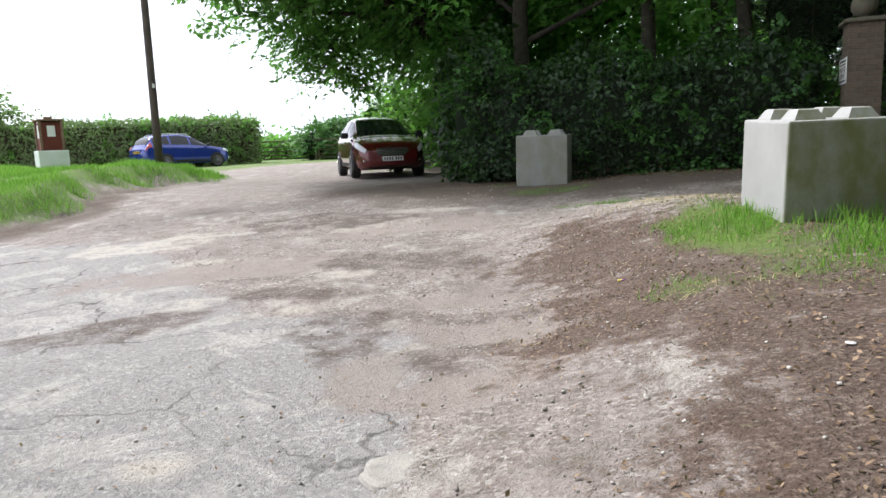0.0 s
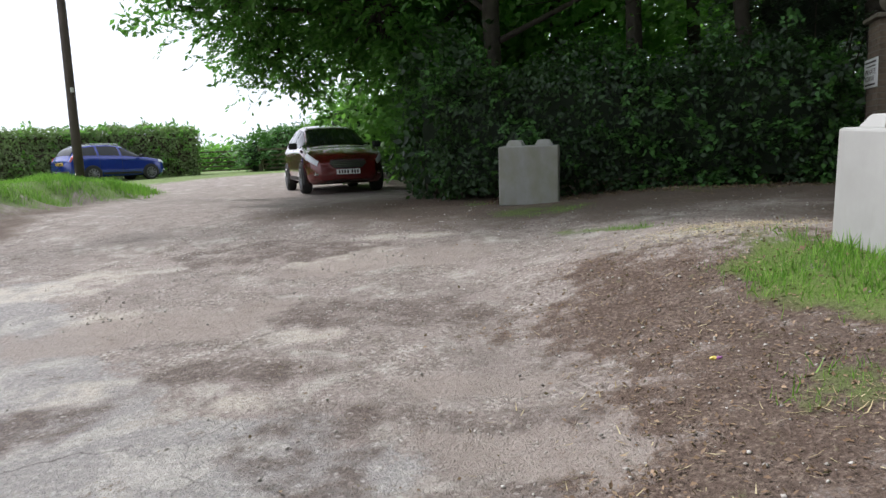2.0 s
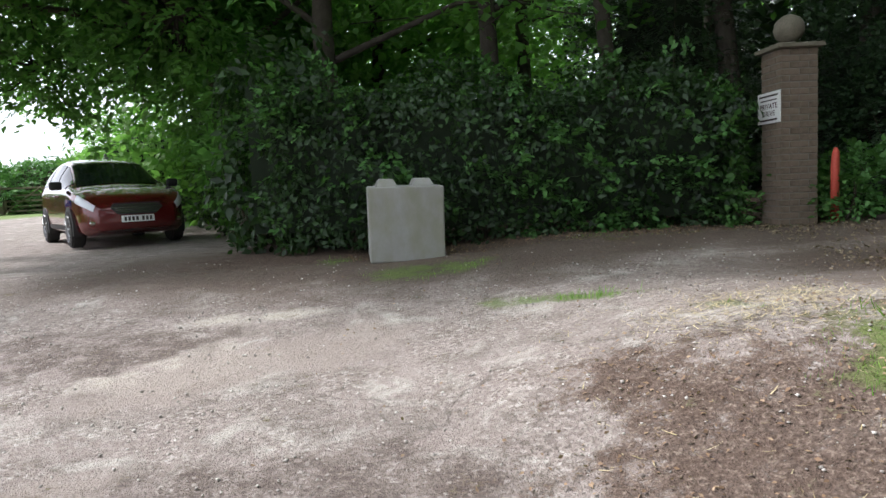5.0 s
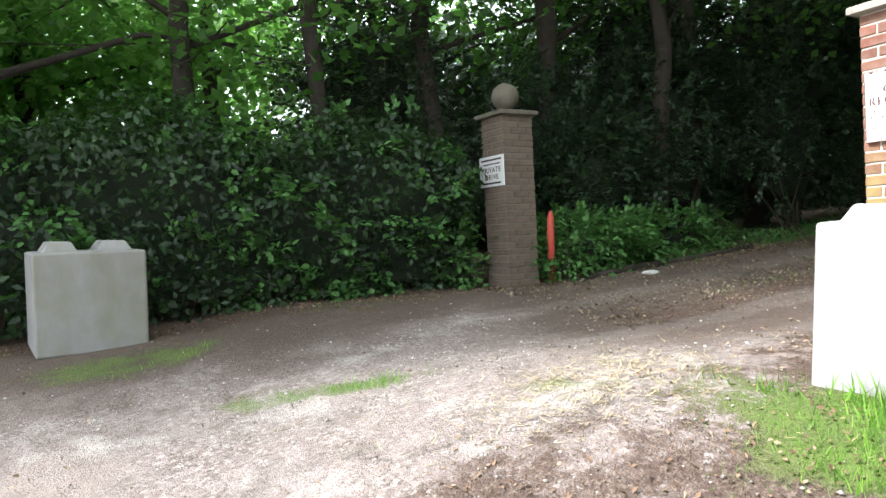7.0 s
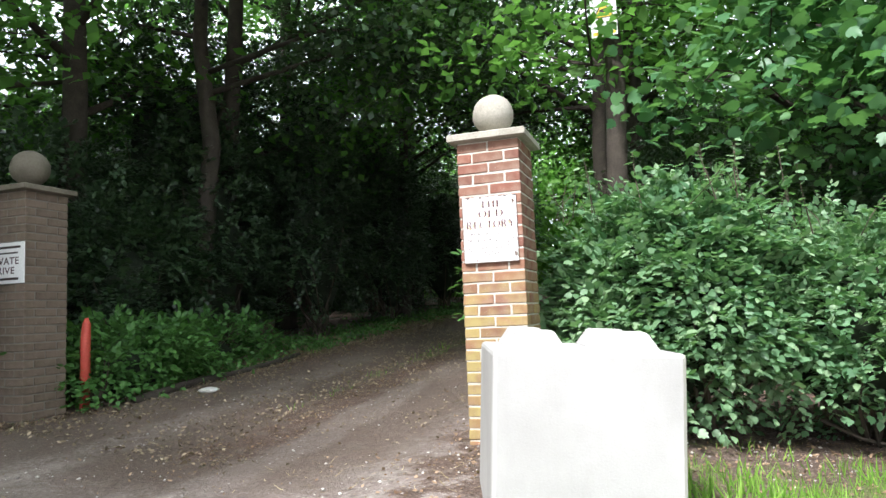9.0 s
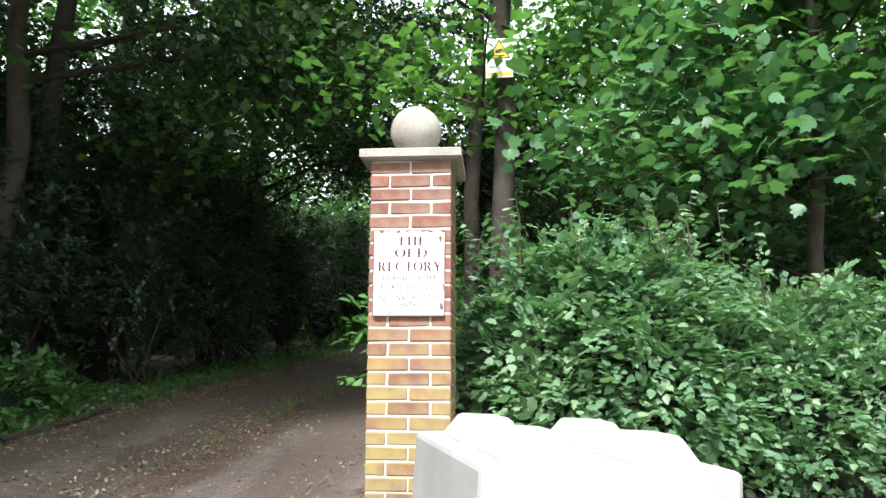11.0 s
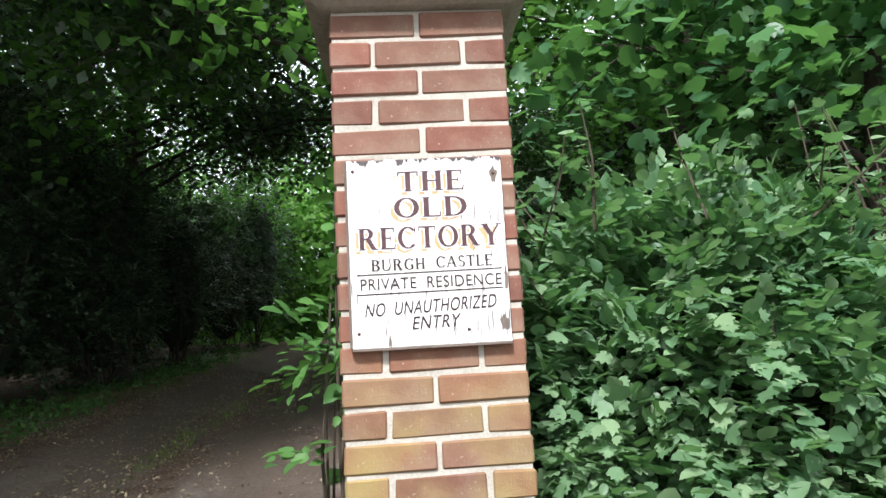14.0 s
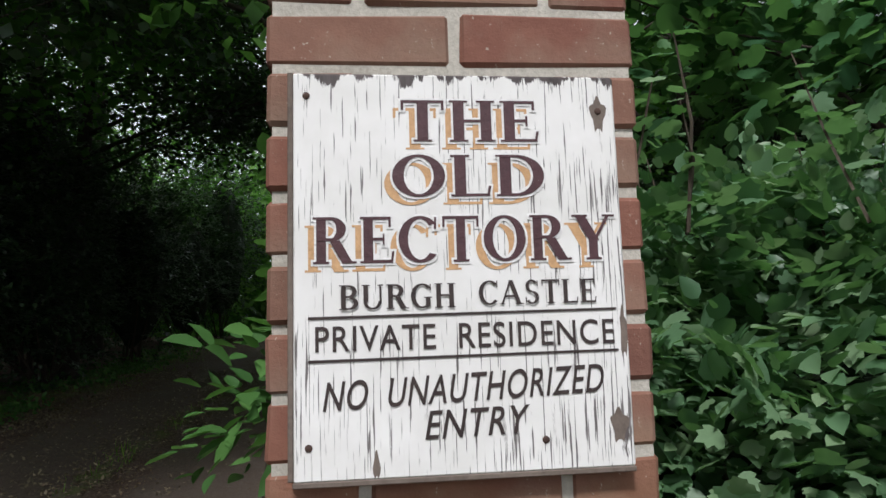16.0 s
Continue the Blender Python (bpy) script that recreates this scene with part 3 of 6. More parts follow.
def pier(m, label, top, material, mortar, courses, seed, ball=0.148, stone=None):
    """A square brick pier two bricks wide; its origin is the middle of its foot."""
    rng = random.Random(seed)
    ob = thing("gate_pier", m, label, "gate pier", "pair of gate piers")
    w, step = 0.44, 0.0752
    part("mortar_core", box_bm(-w / 2 + 0.005, w / 2 - 0.005, -w / 2 + 0.005, w / 2 - 0.005, -0.25, top), mortar, ob)
    slab = 0.275
    bm = bmesh.new()
    rings = ((slab - 0.03, top + 0.002), (slab, top + 0.012), (slab, top + 0.052), (slab - 0.012, top + 0.060), (0.12, top + 0.078))
    prev = None
    for r, z in rings:
        ring = [bm.verts.new((sx * r, sy * r, z)) for sx, sy in ((-1, -1), (1, -1), (1, 1), (-1, 1))]
        if prev:
            for k in range(4):
                bm.faces.new((prev[k], prev[(k + 1) % 4], ring[(k + 1) % 4], ring[k]))
        else:
            bm.faces.new(ring[::-1])
        prev = ring
    bm.faces.new(prev)
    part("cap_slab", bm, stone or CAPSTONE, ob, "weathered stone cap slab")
    bm = bmesh.new()
    bmesh.ops.create_uvsphere(bm, u_segments=40, v_segments=24, radius=ball)
    for v in bm.verts:
        v.co += v.co.normalized() * 0.003 * noise.noise(v.co * 14)
    bmesh.ops.translate(bm, vec=(0, 0, top + 0.088 + ball), verts=bm.verts)
    geo = bmesh.ops.create_cone(bm, cap_ends=True, segments=28, radius1=0.085, radius2=0.07, depth=0.06)
    bmesh.ops.translate(bm, vec=(0, 0, top + 0.088), verts=geo["verts"])
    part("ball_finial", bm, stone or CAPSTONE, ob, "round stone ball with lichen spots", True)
    long_y = [brick_mesh(0.1025, 0.215, 0.065, material, 0.005, q) for q in range(4)]
    long_x = [brick_mesh(0.215, 0.1025, 0.065, material, 0.005, q) for q in range(4)]
    out = w / 2 - 0.1025 / 2
    for k in range(courses):
        z = top - step * (k + 0.5)
        spots = [(-out, -0.1125, 0), (-out, 0.1125, 0), (out, -0.1125, 0), (out, 0.1125, 0), (0, -out, 1), (0, out, 1)]
        for x, y, lie in spots:
            if k % 2:
                x, y, lie = y, x, 1 - lie
            b = new("brick", (long_x if lie else long_y)[rng.randrange(4)])
            b.parent = ob
            b.location = (x + rng.uniform(-0.002, 0.002), y + rng.uniform(-0.002, 0.002), z + rng.uniform(-0.001, 0.001))
            b.rotation_euler = (rng.uniform(-0.006, 0.006), rng.uniform(-0.006, 0.006), rng.uniform(-0.008, 0.008))
    return ob


# ---- concrete blocks ----
def concrete_block(m, label, wide=0.80, high=0.80, material=None):
    """An interlocking cast block with four pyramid studs; origin in the middle of its foot."""
    ob = thing("concrete_block", m, label, "concrete block", "interlocking concrete blocks")
    part("body", box_bm(-wide / 2, wide / 2, -wide / 2, wide / 2, -0.04, high, 0.020, 2), material or CONCRETE, ob)
    for sx in (-1, 1):
        for sy in (-1, 1):
            bm = bmesh.new()
            prev = None
            for r, z in ((0.120, high - 0.006), (0.120, high + 0.004), (0.078, high + 0.076), (0.066, high + 0.084)):
                ring = [bm.verts.new((sx * 0.205 + a * r, sy * 0.205 + c * r, z)) for a, c in ((-1, -1), (1, -1), (1, 1), (-1, 1))]
                if prev:
                    for k in range(4):
                        bm.faces.new((prev[k], prev[(k + 1) % 4], ring[(k + 1) % 4], ring[k]))
                else:
                    bm.faces.new(ring[::-1])
                prev = ring
            bm.faces.new(prev)
            part("stud", bm, material or CONCRETE, ob)
    return ob


# ---- hedges and bushes ----
def hedge(name, label, spine, thick, foot, top, density, size, shape, material, seed, lumps=0.12, core=True, group="", inside=None, ragged=0.3, sprigs=0, sprig_leaf=None):
    """A clipped hedge along a spine of (x, y): dark core and stems inside, a skin of leaves outside."""
    rng = np.random.default_rng(seed)
    ob = thing(name, Matrix.Identity(4), label, "hedge", group)
    spine = [Vector(p) for p in spine]
    pos, nrm, bm = [], [], bmesh.new()
    for a, b in zip(spine, spine[1:]):
        d = b - a
        length = d.length
        d.normalize()
        side = Vector((-d.y, d.x))
        hgt = top - foot
        for face, area in (("l", length * hgt), ("r", length * hgt), ("t", length * thick), ("e", thick * hgt), ("f", thick * hgt)):
            n = int(area * density)
            if not n:
                continue
            u, w, deep = rng.random(n), rng.random(n), rng.random(n) ** 2 * 0.30
            along, across, up = u * length, np.zeros(n), w * hgt
            if face in "lr":
                sgn = 1 if face == "l" else -1
                across, nr = sgn * (thick / 2 - deep), np.tile((side.x * sgn, side.y * sgn, 0.35), (n, 1))
            elif face == "t":
                across, up, nr = (w - 0.5) * thick, hgt - deep, np.tile((0, 0, 1.0), (n, 1))
            else:
                sgn = -1 if face == "e" else 1
                along, across = (deep if face == "e" else length - deep), (u - 0.5) * thick
                along = np.broadcast_to(along, n).copy()
                nr = np.tile((d.x * sgn, d.y * sgn, 0.3), (n, 1))
            px, py = a.x + d.x * along + side.x * across, a.y + d.y * along + side.y * across
            pz = np.maximum(foot + up, height(px, py) + 0.03)
            p = np.stack([px, py, pz], 1)
            swell = fbm(px * 1.0 + pz * 0.7, py + pz * 1.3, 1.5, seed) * lumps + fbm(px + pz, py - pz, 4.2, seed + 3.0) * lumps * 0.5
            p += nr / np.linalg.norm(nr, axis=1, keepdims=True) * swell[:, None]
            p[:, 2] += ragged * np.clip((p[:, 2] - foot) / hgt - 0.45, 0, 1) * (fbm(px, py, 0.8, seed + 5.0) + 0.6 * fbm(px, py, 2.6, seed + 6.0))
            pos.append(p)
            nrm.append(nr)
        if core:
            for k in range(max(1, int(length / 0.9))):
                x, y = a.x + d.x * (k + 0.5) * 0.9, a.y + d.y * (k + 0.5) * 0.9
                gz = ground_at(x, y)
                tube([(x, y, gz - 0.1), (x + rng.normal(0, 0.05), y + rng.normal(0, 0.05), gz + 0.5), (x + rng.normal(0, 0.1), y + rng.normal(0, 0.1), top - 0.3)], (0.035, 0.03, 0.012), 6, bm)
    if core:
        tagged(part("stem_tangle", bm, TWIG, ob), kind="stuff")
        # Solid filler boxes; the dark colour stands in for shade behind the skin.
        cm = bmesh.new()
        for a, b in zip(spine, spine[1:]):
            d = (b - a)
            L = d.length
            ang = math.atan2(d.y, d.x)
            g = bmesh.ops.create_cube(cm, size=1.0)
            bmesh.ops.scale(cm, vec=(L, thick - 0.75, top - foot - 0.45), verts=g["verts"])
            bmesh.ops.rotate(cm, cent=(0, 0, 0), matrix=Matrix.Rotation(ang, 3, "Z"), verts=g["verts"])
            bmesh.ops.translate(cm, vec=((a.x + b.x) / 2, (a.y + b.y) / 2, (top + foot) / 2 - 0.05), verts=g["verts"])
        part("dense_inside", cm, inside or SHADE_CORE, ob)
    else:
        bm.free()
    pos, nrm = np.concatenate(pos), np.concatenate(nrm)
    leaves("leaves", pos, nrm, size * rng.uniform(0.6, 1.25, len(pos)), shape, material, ob, rng)
    if sprigs:                                        # paler shoots of other shrubs in loose drifts
        odds = np.clip(0.15 + 1.3 * fbm(pos[:, 0] + pos[:, 2], pos[:, 1] - pos[:, 2] * 1.2, 1.1, seed + 9.0), 0.02, 1)
        pick = rng.choice(len(pos), sprigs, p=odds / odds.sum())
        d = nrm[pick] / np.linalg.norm(nrm[pick], axis=1, keepdims=True)
        p, nr, way = sprays(rng, pos[pick] + d * 0.08, d, 9, size * 2.6)
        tagged(leaves("undergrowth", p, nr, size * rng.uniform(0.55, 1.1, len(p)), BROAD, sprig_leaf, ob, rng, 0, 0.35, way=way), kind="stuff")
    return ob


def sprays(rng, hearts, out, per, length):
    """Leafy twigs at hearts, pointing out: the places, faces and axes of their leaves, two rows on each twig."""
    n = len(hearts)
    axis = out * np.array((1, 1, 0.45)) + rng.normal(0, 0.42, (n, 3))
    axis /= np.linalg.norm(axis, axis=1, keepdims=True)
    face = np.array((0, 0, 1.0)) + out * 0.55 + rng.normal(0, 0.22, (n, 3))
    face -= axis * (face * axis).sum(1, keepdims=True)
    face /= np.linalg.norm(face, axis=1, keepdims=True)
    across = np.cross(face, axis)
    long = length * rng.uniform(0.6, 1.3, (n, 1, 1))
    j = np.arange(per)
    s = (j / (per - 1))[None, :, None]
    side = np.where(j % 2, 1.0, -1.0)[None, :, None]
    p = hearts[:, None] + axis[:, None] * (s - 0.35) * long + across[:, None] * side * 0.012
    p = p - np.array((0, 0, 1.0)) * (s ** 2) * long * 0.22 + rng.normal(0, 0.012, (n, per, 3))
    tip = (1 - s) * 0.9
    way = axis[:, None] * (0.45 + s * 0.5) + across[:, None] * side * tip + np.array((0, 0, -0.12))
    return p.reshape(-1, 3), np.repeat(face, per, 0), way.reshape(-1, 3)


def bush(label, centre, radii, count, size, shape, material, seed, shoots=0, name="bush", core=0.72, per=12):
    """A loose rounded bush: stems, leafy sprays with an uneven outline, long shoots at the top."""
    rng = np.random.default_rng(seed)
    ob = thing(name, Matrix.Identity(4), label, "bush")
    c, r = np.array(centre, float), np.array(radii, float)
    twigs = max(12, count // per)
    d = rng.normal(0, 1, (twigs, 3))
    d[:, 2] = np.abs(d[:, 2]) * 1.1 - 0.45
    d /= np.linalg.norm(d, axis=1, keepdims=True)
    swell = 1 + 0.16 * fbm(d[:, 0] * 2 + d[:, 2], d[:, 1] * 2 - d[:, 2], 1.6, seed) + 0.10 * fbm(d[:, 0] * 2 - d[:, 2], d[:, 1] * 2 + d[:, 2] * 2, 4.0, seed + 1.0)
    heart = c + d * r * (rng.uniform(0.66, 1.04, twigs) * swell)[:, None]
    p, nr, way = sprays(rng, heart, d, per, size * per * 0.36)
    p[:, 2] = np.maximum(p[:, 2], height(p[:, 0], p[:, 1]) + 0.03)
    bm = bmesh.new()
    gzc = ground_at(c[0], c[1])
    for k in range(14):
        q = heart[rng.integers(0, twigs)]
        a = (c[0] + rng.normal(0, 0.15) * min(0.8, r[0]), c[1] + rng.normal(0, 0.15) * min(0.8, r[1]), gzc - 0.05)
        midp = (a[0] * 0.4 + q[0] * 0.6 + rng.normal(0, 0.03), a[1] * 0.4 + q[1] * 0.6 + rng.normal(0, 0.03), a[2] * 0.5 + q[2] * 0.5)
        thick = 0.35 + 0.65 * min(1, r[0] / 0.6)
        tube([a, midp, tuple(q)], (0.02 * thick, 0.013 * thick, 0.005 * thick), 5, bm)
    extra, en, ew = [], [], []
    for k in range(shoots):
        q = heart[rng.integers(0, twigs)]
        q = np.array((q[0], q[1], c[2] + r[2] * 0.75))
        tip = q + np.array((rng.normal(0, 0.12), rng.normal(0, 0.12), rng.uniform(0.22, 0.48)))
        tube([tuple(q), tuple((q + tip) / 2 + rng.normal(0, 0.02, 3)), tuple(tip)], (0.005, 0.004, 0.002), 4, bm)
        for t in np.linspace(0.2, 1, 9):
            w = rng.uniform(0, 6.3)
            extra.append(q * (1 - t) + tip * t)
            en.append((rng.normal(0, 0.3), rng.normal(0, 0.3), 1))
            ew.append((math.cos(w), math.sin(w), 0.15))
    tagged(part("stem_tangle", bm, TWIG, ob), kind="stuff")
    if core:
        # Dark filler lump in place of the shade deep inside the bush.
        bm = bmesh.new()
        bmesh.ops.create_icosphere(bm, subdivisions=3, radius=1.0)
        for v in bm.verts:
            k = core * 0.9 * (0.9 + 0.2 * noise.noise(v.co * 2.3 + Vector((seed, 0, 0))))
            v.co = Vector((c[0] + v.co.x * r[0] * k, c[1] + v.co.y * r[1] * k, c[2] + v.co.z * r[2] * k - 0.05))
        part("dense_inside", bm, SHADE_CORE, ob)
    if extra:
        p, nr, way = np.concatenate([p, extra]), np.concatenate([nr, en]), np.concatenate([way, ew])
    leaves("leaves", p, nr, size * rng.uniform(0.55, 1.25, len(p)), shape, material, ob, rng, 0, 0.28, way=way)
    return ob


# ---- trees ----
def tree(label, x, y, tall, girth, crown, reach, count, size, shape, material, seed, lean=(0, 0), low=0.35, limbs=9, forks=3, group="", clump=0.75, name="tree", rise=(0.15, 0.6), aim=None):
    """Tapered trunk, limbs, forks, and leaves in clumps at the forks' ends. crown: height where limbs begin; reach: their length."""
    rng = np.random.default_rng(seed)
    ob = thing(name, Matrix.Identity(4), label, "tree", group)
    z0 = ground_at(x, y)
    base = np.array((x, y, z0 - 0.2))
    top = np.array((x + lean[0], y + lean[1], z0 + tall))
    pts = [base]
    for t in (0.03, 0.15, 0.3, 0.45, 0.6, 0.75, 0.9, 1.0):
        pts.append(base * (1 - t) + top * t + np.array((rng.normal(0, 0.05), rng.normal(0, 0.05), 0)) * min(1, t * 4) * tall * 0.12)
    rad = [girth * f for f in (1.5, 1.15, 0.95, 0.85, 0.7, 0.55, 0.4, 0.22, 0.08)]
    prng = random.Random(seed)
    part("trunk", tube([tuple(p) for p in pts], rad, 12, None, 0.06, prng), BARK, ob, smooth=True)
    ends, bm = [], bmesh.new()
    P = np.array(pts)
    hs = np.array([0, 0.03, 0.15, 0.3, 0.45, 0.6, 0.75, 0.9, 1.0])
    for k in range(limbs):
        f = crown / tall + (0.97 - crown / tall) * (k + rng.random() * 0.6) / limbs
        a = np.array([np.interp(f, hs, P[:, j]) for j in range(3)])
        w = k * 2.4 + rng.normal(0, 0.35)
        if aim is not None and k % 3:                 # most limbs lean out to the light
            w = radians(aim) + rng.uniform(-0.9, 0.9)
        far = reach * (1.0 - 0.55 * max(0, (f - 0.55) / 0.45)) * rng.uniform(0.75, 1.15)
        up = rng.uniform(*rise)
        b = a + np.array((math.cos(w) * far, math.sin(w) * far, far * up))
        midp = (a + b) / 2 + np.array((0, 0, far * 0.12)) + rng.normal(0, 0.06 * far, 3)
        r0 = np.interp(f, hs, rad) * 0.40
        tube([tuple(a), tuple(midp), tuple(b)], (r0, r0 * 0.6, r0 * 0.15), 7, bm)
        ends += [b, (midp + b) / 2]
        for q in range(forks):
            s = rng.uniform(0.35, 0.9)
            o = midp * (1 - s) + b * s
            e = o + np.array((rng.normal(0, 0.32) * far, rng.normal(0, 0.32) * far, rng.uniform(-0.28, 0.22) * far))
            tube([tuple(o), tuple((o + e) / 2 + rng.normal(0, 0.04, 3)), tuple(e)], (r0 * 0.3, r0 * 0.2, 0.008), 5, bm)
            ends += [e, o * 0.4 + e * 0.6]
    part("limb_spread", bm, BARK, ob, smooth=True)
    ends = np.array(ends)
    which = rng.integers(0, len(ends), count)
    way = rng.normal(0, 1, (count, 3))
    way /= np.linalg.norm(way, axis=1, keepdims=True)
    span = rng.uniform(0.6, 1.3, len(ends))[which, None]
    p = ends[which] + way * rng.random((count, 1)) ** 0.45 * span * np.array((clump, clump, clump * 0.55)) * 1.55
    p[:, 2] = np.maximum(p[:, 2], z0 + low)
    nr = np.tile((0, 0, 1.0), (count, 1))
    leaves("crown", p, nr, size * rng.uniform(0.6, 1.25, count), shape, material, ob, rng, 0.5, 0.55)
    return ob


def canopy_tree(label, foot, fork, girth, masses, count, size, shape, material, seed, group=""):
    """A tree with a curved trunk to its fork and limbs into masses of foliage: (centre, radii) each, hanging low."""
    rng = np.random.default_rng(seed)
    ob = thing("tree", Matrix.Identity(4), label, "tree", group)
    a, f = np.array((*foot, ground_at(*foot) - 0.2)), np.array(fork, float)
    pts = [a + (f - a) * t + np.array((0.25 * math.sin(3 * t), 0.15 * math.sin(5 * t), 0)) * t * (1 - t) * 2 for t in np.linspace(0, 1, 7)]
    part("trunk", tube([tuple(p) for p in pts], [girth * q for q in (1.5, 1.1, 1.0, 0.95, 0.9, 0.85, 0.8)], 12, None, 0.06, random.Random(seed)), BARK, ob, smooth=True)
    bm, ps, ns, ws = bmesh.new(), [], [], []
    total = sum(r[0] * r[1] * r[2] for c, r in masses)
    for c, r in masses:
        c, r = np.array(c, float), np.array(r, float)
        bend = (f + c) / 2 + np.array((0, 0, 0.5)) + rng.normal(0, 0.15, 3)
        tube([tuple(f), tuple(bend), tuple(c)], (girth * 0.6, girth * 0.4, girth * 0.2), 8, bm)
        twigs = max(20, int(count * (r[0] * r[1] * r[2] / total) ** 0.8) // 12)
        d = rng.normal(0, 1, (twigs, 3))
        d /= np.linalg.norm(d, axis=1, keepdims=True)
        clump = rng.normal(0, 1, (max(9, twigs // 14), 3))
        clump /= np.linalg.norm(clump, axis=1, keepdims=True)
        near = clump[rng.integers(0, len(clump), twigs)] + rng.normal(0, 0.26, (twigs, 3))
        heart = c + near * r * rng.uniform(0.55, 1.05, (twigs, 1))
        for q in heart[:16]:
            tube([tuple(c), tuple((c + q) / 2 + rng.normal(0, 0.1, 3)), tuple(q)], (girth * 0.2, girth * 0.12, 0.008), 5, bm)
        out = near / np.linalg.norm(near, axis=1, keepdims=True) * np.array((1, 1, 0.3)) + np.array((-0.2, -0.2, -0.45))
        p, n, w = sprays(rng, heart, out, 12, size * 3.4)
        ps.append(p), ns.append(n), ws.append(w)
    part("limb_spread", bm, BARK, ob, smooth=True)
    p = np.concatenate(ps)
    leaves("crown", p, np.concatenate(ns), size * rng.uniform(0.6, 1.25, len(p)), shape, material, ob, rng, 0, 0.35, way=np.concatenate(ws))
    return ob


# ---- at the gateway ----
RIGHT_PIER = (2.255, 6.808)
LEFT_PIER = (2.19, 11.26)
rp_z, lp_z = ground_at(*RIGHT_PIER), ground_at(*LEFT_PIER)
right_pier = pier(pose(*RIGHT_PIER, rp_z, 0, 0, 0.6), "red brick gate pier with yellow lichen low down and stone ball", 2.905 - rp_z, BRICK_RED, MORTAR, 28, 4)
left_pier = pier(pose(*LEFT_PIER, lp_z), "shaded brown brick gate pier with stone ball beside the hedge", 2.975 - lp_z, BRICK_BROWN, MORTAR_GREY, 28, 5, 0.168, DARK_CAPSTONE)

# the near block stands on the grass, the far one by the hedge
concrete_block(pose(0.897, 6.177, 0.753, 3.4, -0.2, 19.6), "pale cast concrete block with green stained side on grass", 0.82, 0.80)
concrete_block(pose(-2.44, 11.177, 0.827, 1.5, 0.9, 5.2), "stained grey cast concrete block standing before the hedge", 0.841, 0.797, CONCRETE_GREY)

hedge("hedge", "dense dark green hedge in shade behind the concrete block", [(1.75, 12.0), (-4.15, 12.5)], 1.3, 0.9, 2.85, 520, 0.100, OVAL, LEAF_HEDGE_SHADED, 11, 0.34, ragged=0.55, sprigs=800, sprig_leaf=LEAF_NETTLE)
hedge("hedge", "tall dark hedge running back beside the parked red car", [(-4.2, 12.5), (-4.8, 15.5), (-7.0, 20.5), (-13.3, 31.5)], 1.3, 0.9, 3.3, 130, 0.17, OVAL, LEAF_HEDGE_SHADED, 12, 0.3, ragged=0.8, sprigs=500, sprig_leaf=LEAF_TREE)

bush("leafy green field maple bush beside the brick pier", (3.15, 5.7, 1.62), (0.70, 0.92, 1.08), 14000, 0.064, LOBED, LEAF_BUSH, 21, 22)
bush("pointed-leaved green shrub tangled through the maple bush", (3.12, 5.6, 1.62), (0.72, 0.95, 1.06), 9500, 0.068, BROAD, LEAF_BUSH, 30, 12, core=0)
bush("broad-leaved green dogwood growing through the maple bush", (2.98, 6.05, 1.35), (0.60, 0.62, 0.78), 2400, 0.085, BROAD, LEAF_BUSH, 27, 0, core=0)
bush("leafy green bush spreading along the edge of the wood", (3.5, 4.2, 1.45), (0.9, 1.15, 0.95), 12000, 0.058, LOBED, LEAF_BUSH, 22, 14)
bush("pointed-leaved green shrub along the edge of the wood", (3.45, 4.25, 1.45), (0.92, 1.15, 0.96), 9500, 0.062, BROAD, LEAF_BUSH, 32, 10, core=0)
bush("leafy shoots growing behind the brick pier", (3.05, 7.12, 1.95), (0.20, 0.15, 0.75), 380, 0.075, BROAD, LEAF_NETTLE, 23, 0, core=0, per=8)
bush("low green nettles beside the drive", (3.5, 11.5, 1.28), (1.25, 0.7, 0.60), 5200, 0.08, BROAD, LEAF_NETTLE, 24, 0, core=0.5)
bush("green nettles and weeds growing along the drive", (5.3, 11.85, 1.35), (1.7, 0.6, 0.5), 3600, 0.085, BROAD, LEAF_NETTLE, 28, 0, core=0.4)
bush("low green nettles at the foot of the pier", (2.75, 11.1, 1.2), (0.38, 0.3, 0.32), 600, 0.075, BROAD, LEAF_NETTLE, 25, 0, core=0)

# ---- the wood ----
WOOD = "trees of the wood"
tree("leaning sycamore with long limbs over the track", -5.7, 17.8, 12, 0.22, 3.4, 6.5, 26000, 0.20, OVAL, LEAF_TREE, 31, (-1.8, -1.5), 1.5, 18, 7, WOOD, 0.6, rise=(-0.02, 0.42), aim=-125)
canopy_tree("sycamore leaning out over the parked red car", (-5.2, 15.2), (-6.0, 16.0, 4.2), 0.16, (
    ((-8.2, 16.9, 5.7), (2.6, 1.8, 1.9)), ((-6.2, 15.2, 4.7), (1.5, 1.4, 1.4)), ((-9.9, 15.6, 5.2), (1.4, 1.3, 1.2)), ((-10.0, 12.9, 6.4), (1.7, 1.6, 1.2)),
    ((-6.6, 18.4, 7.4), (3.0, 2.5, 2.4)), ((-9.5, 17.0, 4.3), (1.2, 1.1, 1.1)), ((-7.4, 13.4, 6.6), (2.2, 1.7, 1.4))), 46000, 0.165, OVAL, LEAF_TREE, 33, WOOD)
# Stands out of view; its sparse crown is added to dapple the ground.
tree("unseen broad tree added to dapple the track with shade", -13.5, -6.5, 14, 0.28, 7.0, 6.5, 3000, 0.26, LOBED, LEAF_TREE, 35, (4.0, 6.0), 5.5, 12, 5, WOOD, 0.6)
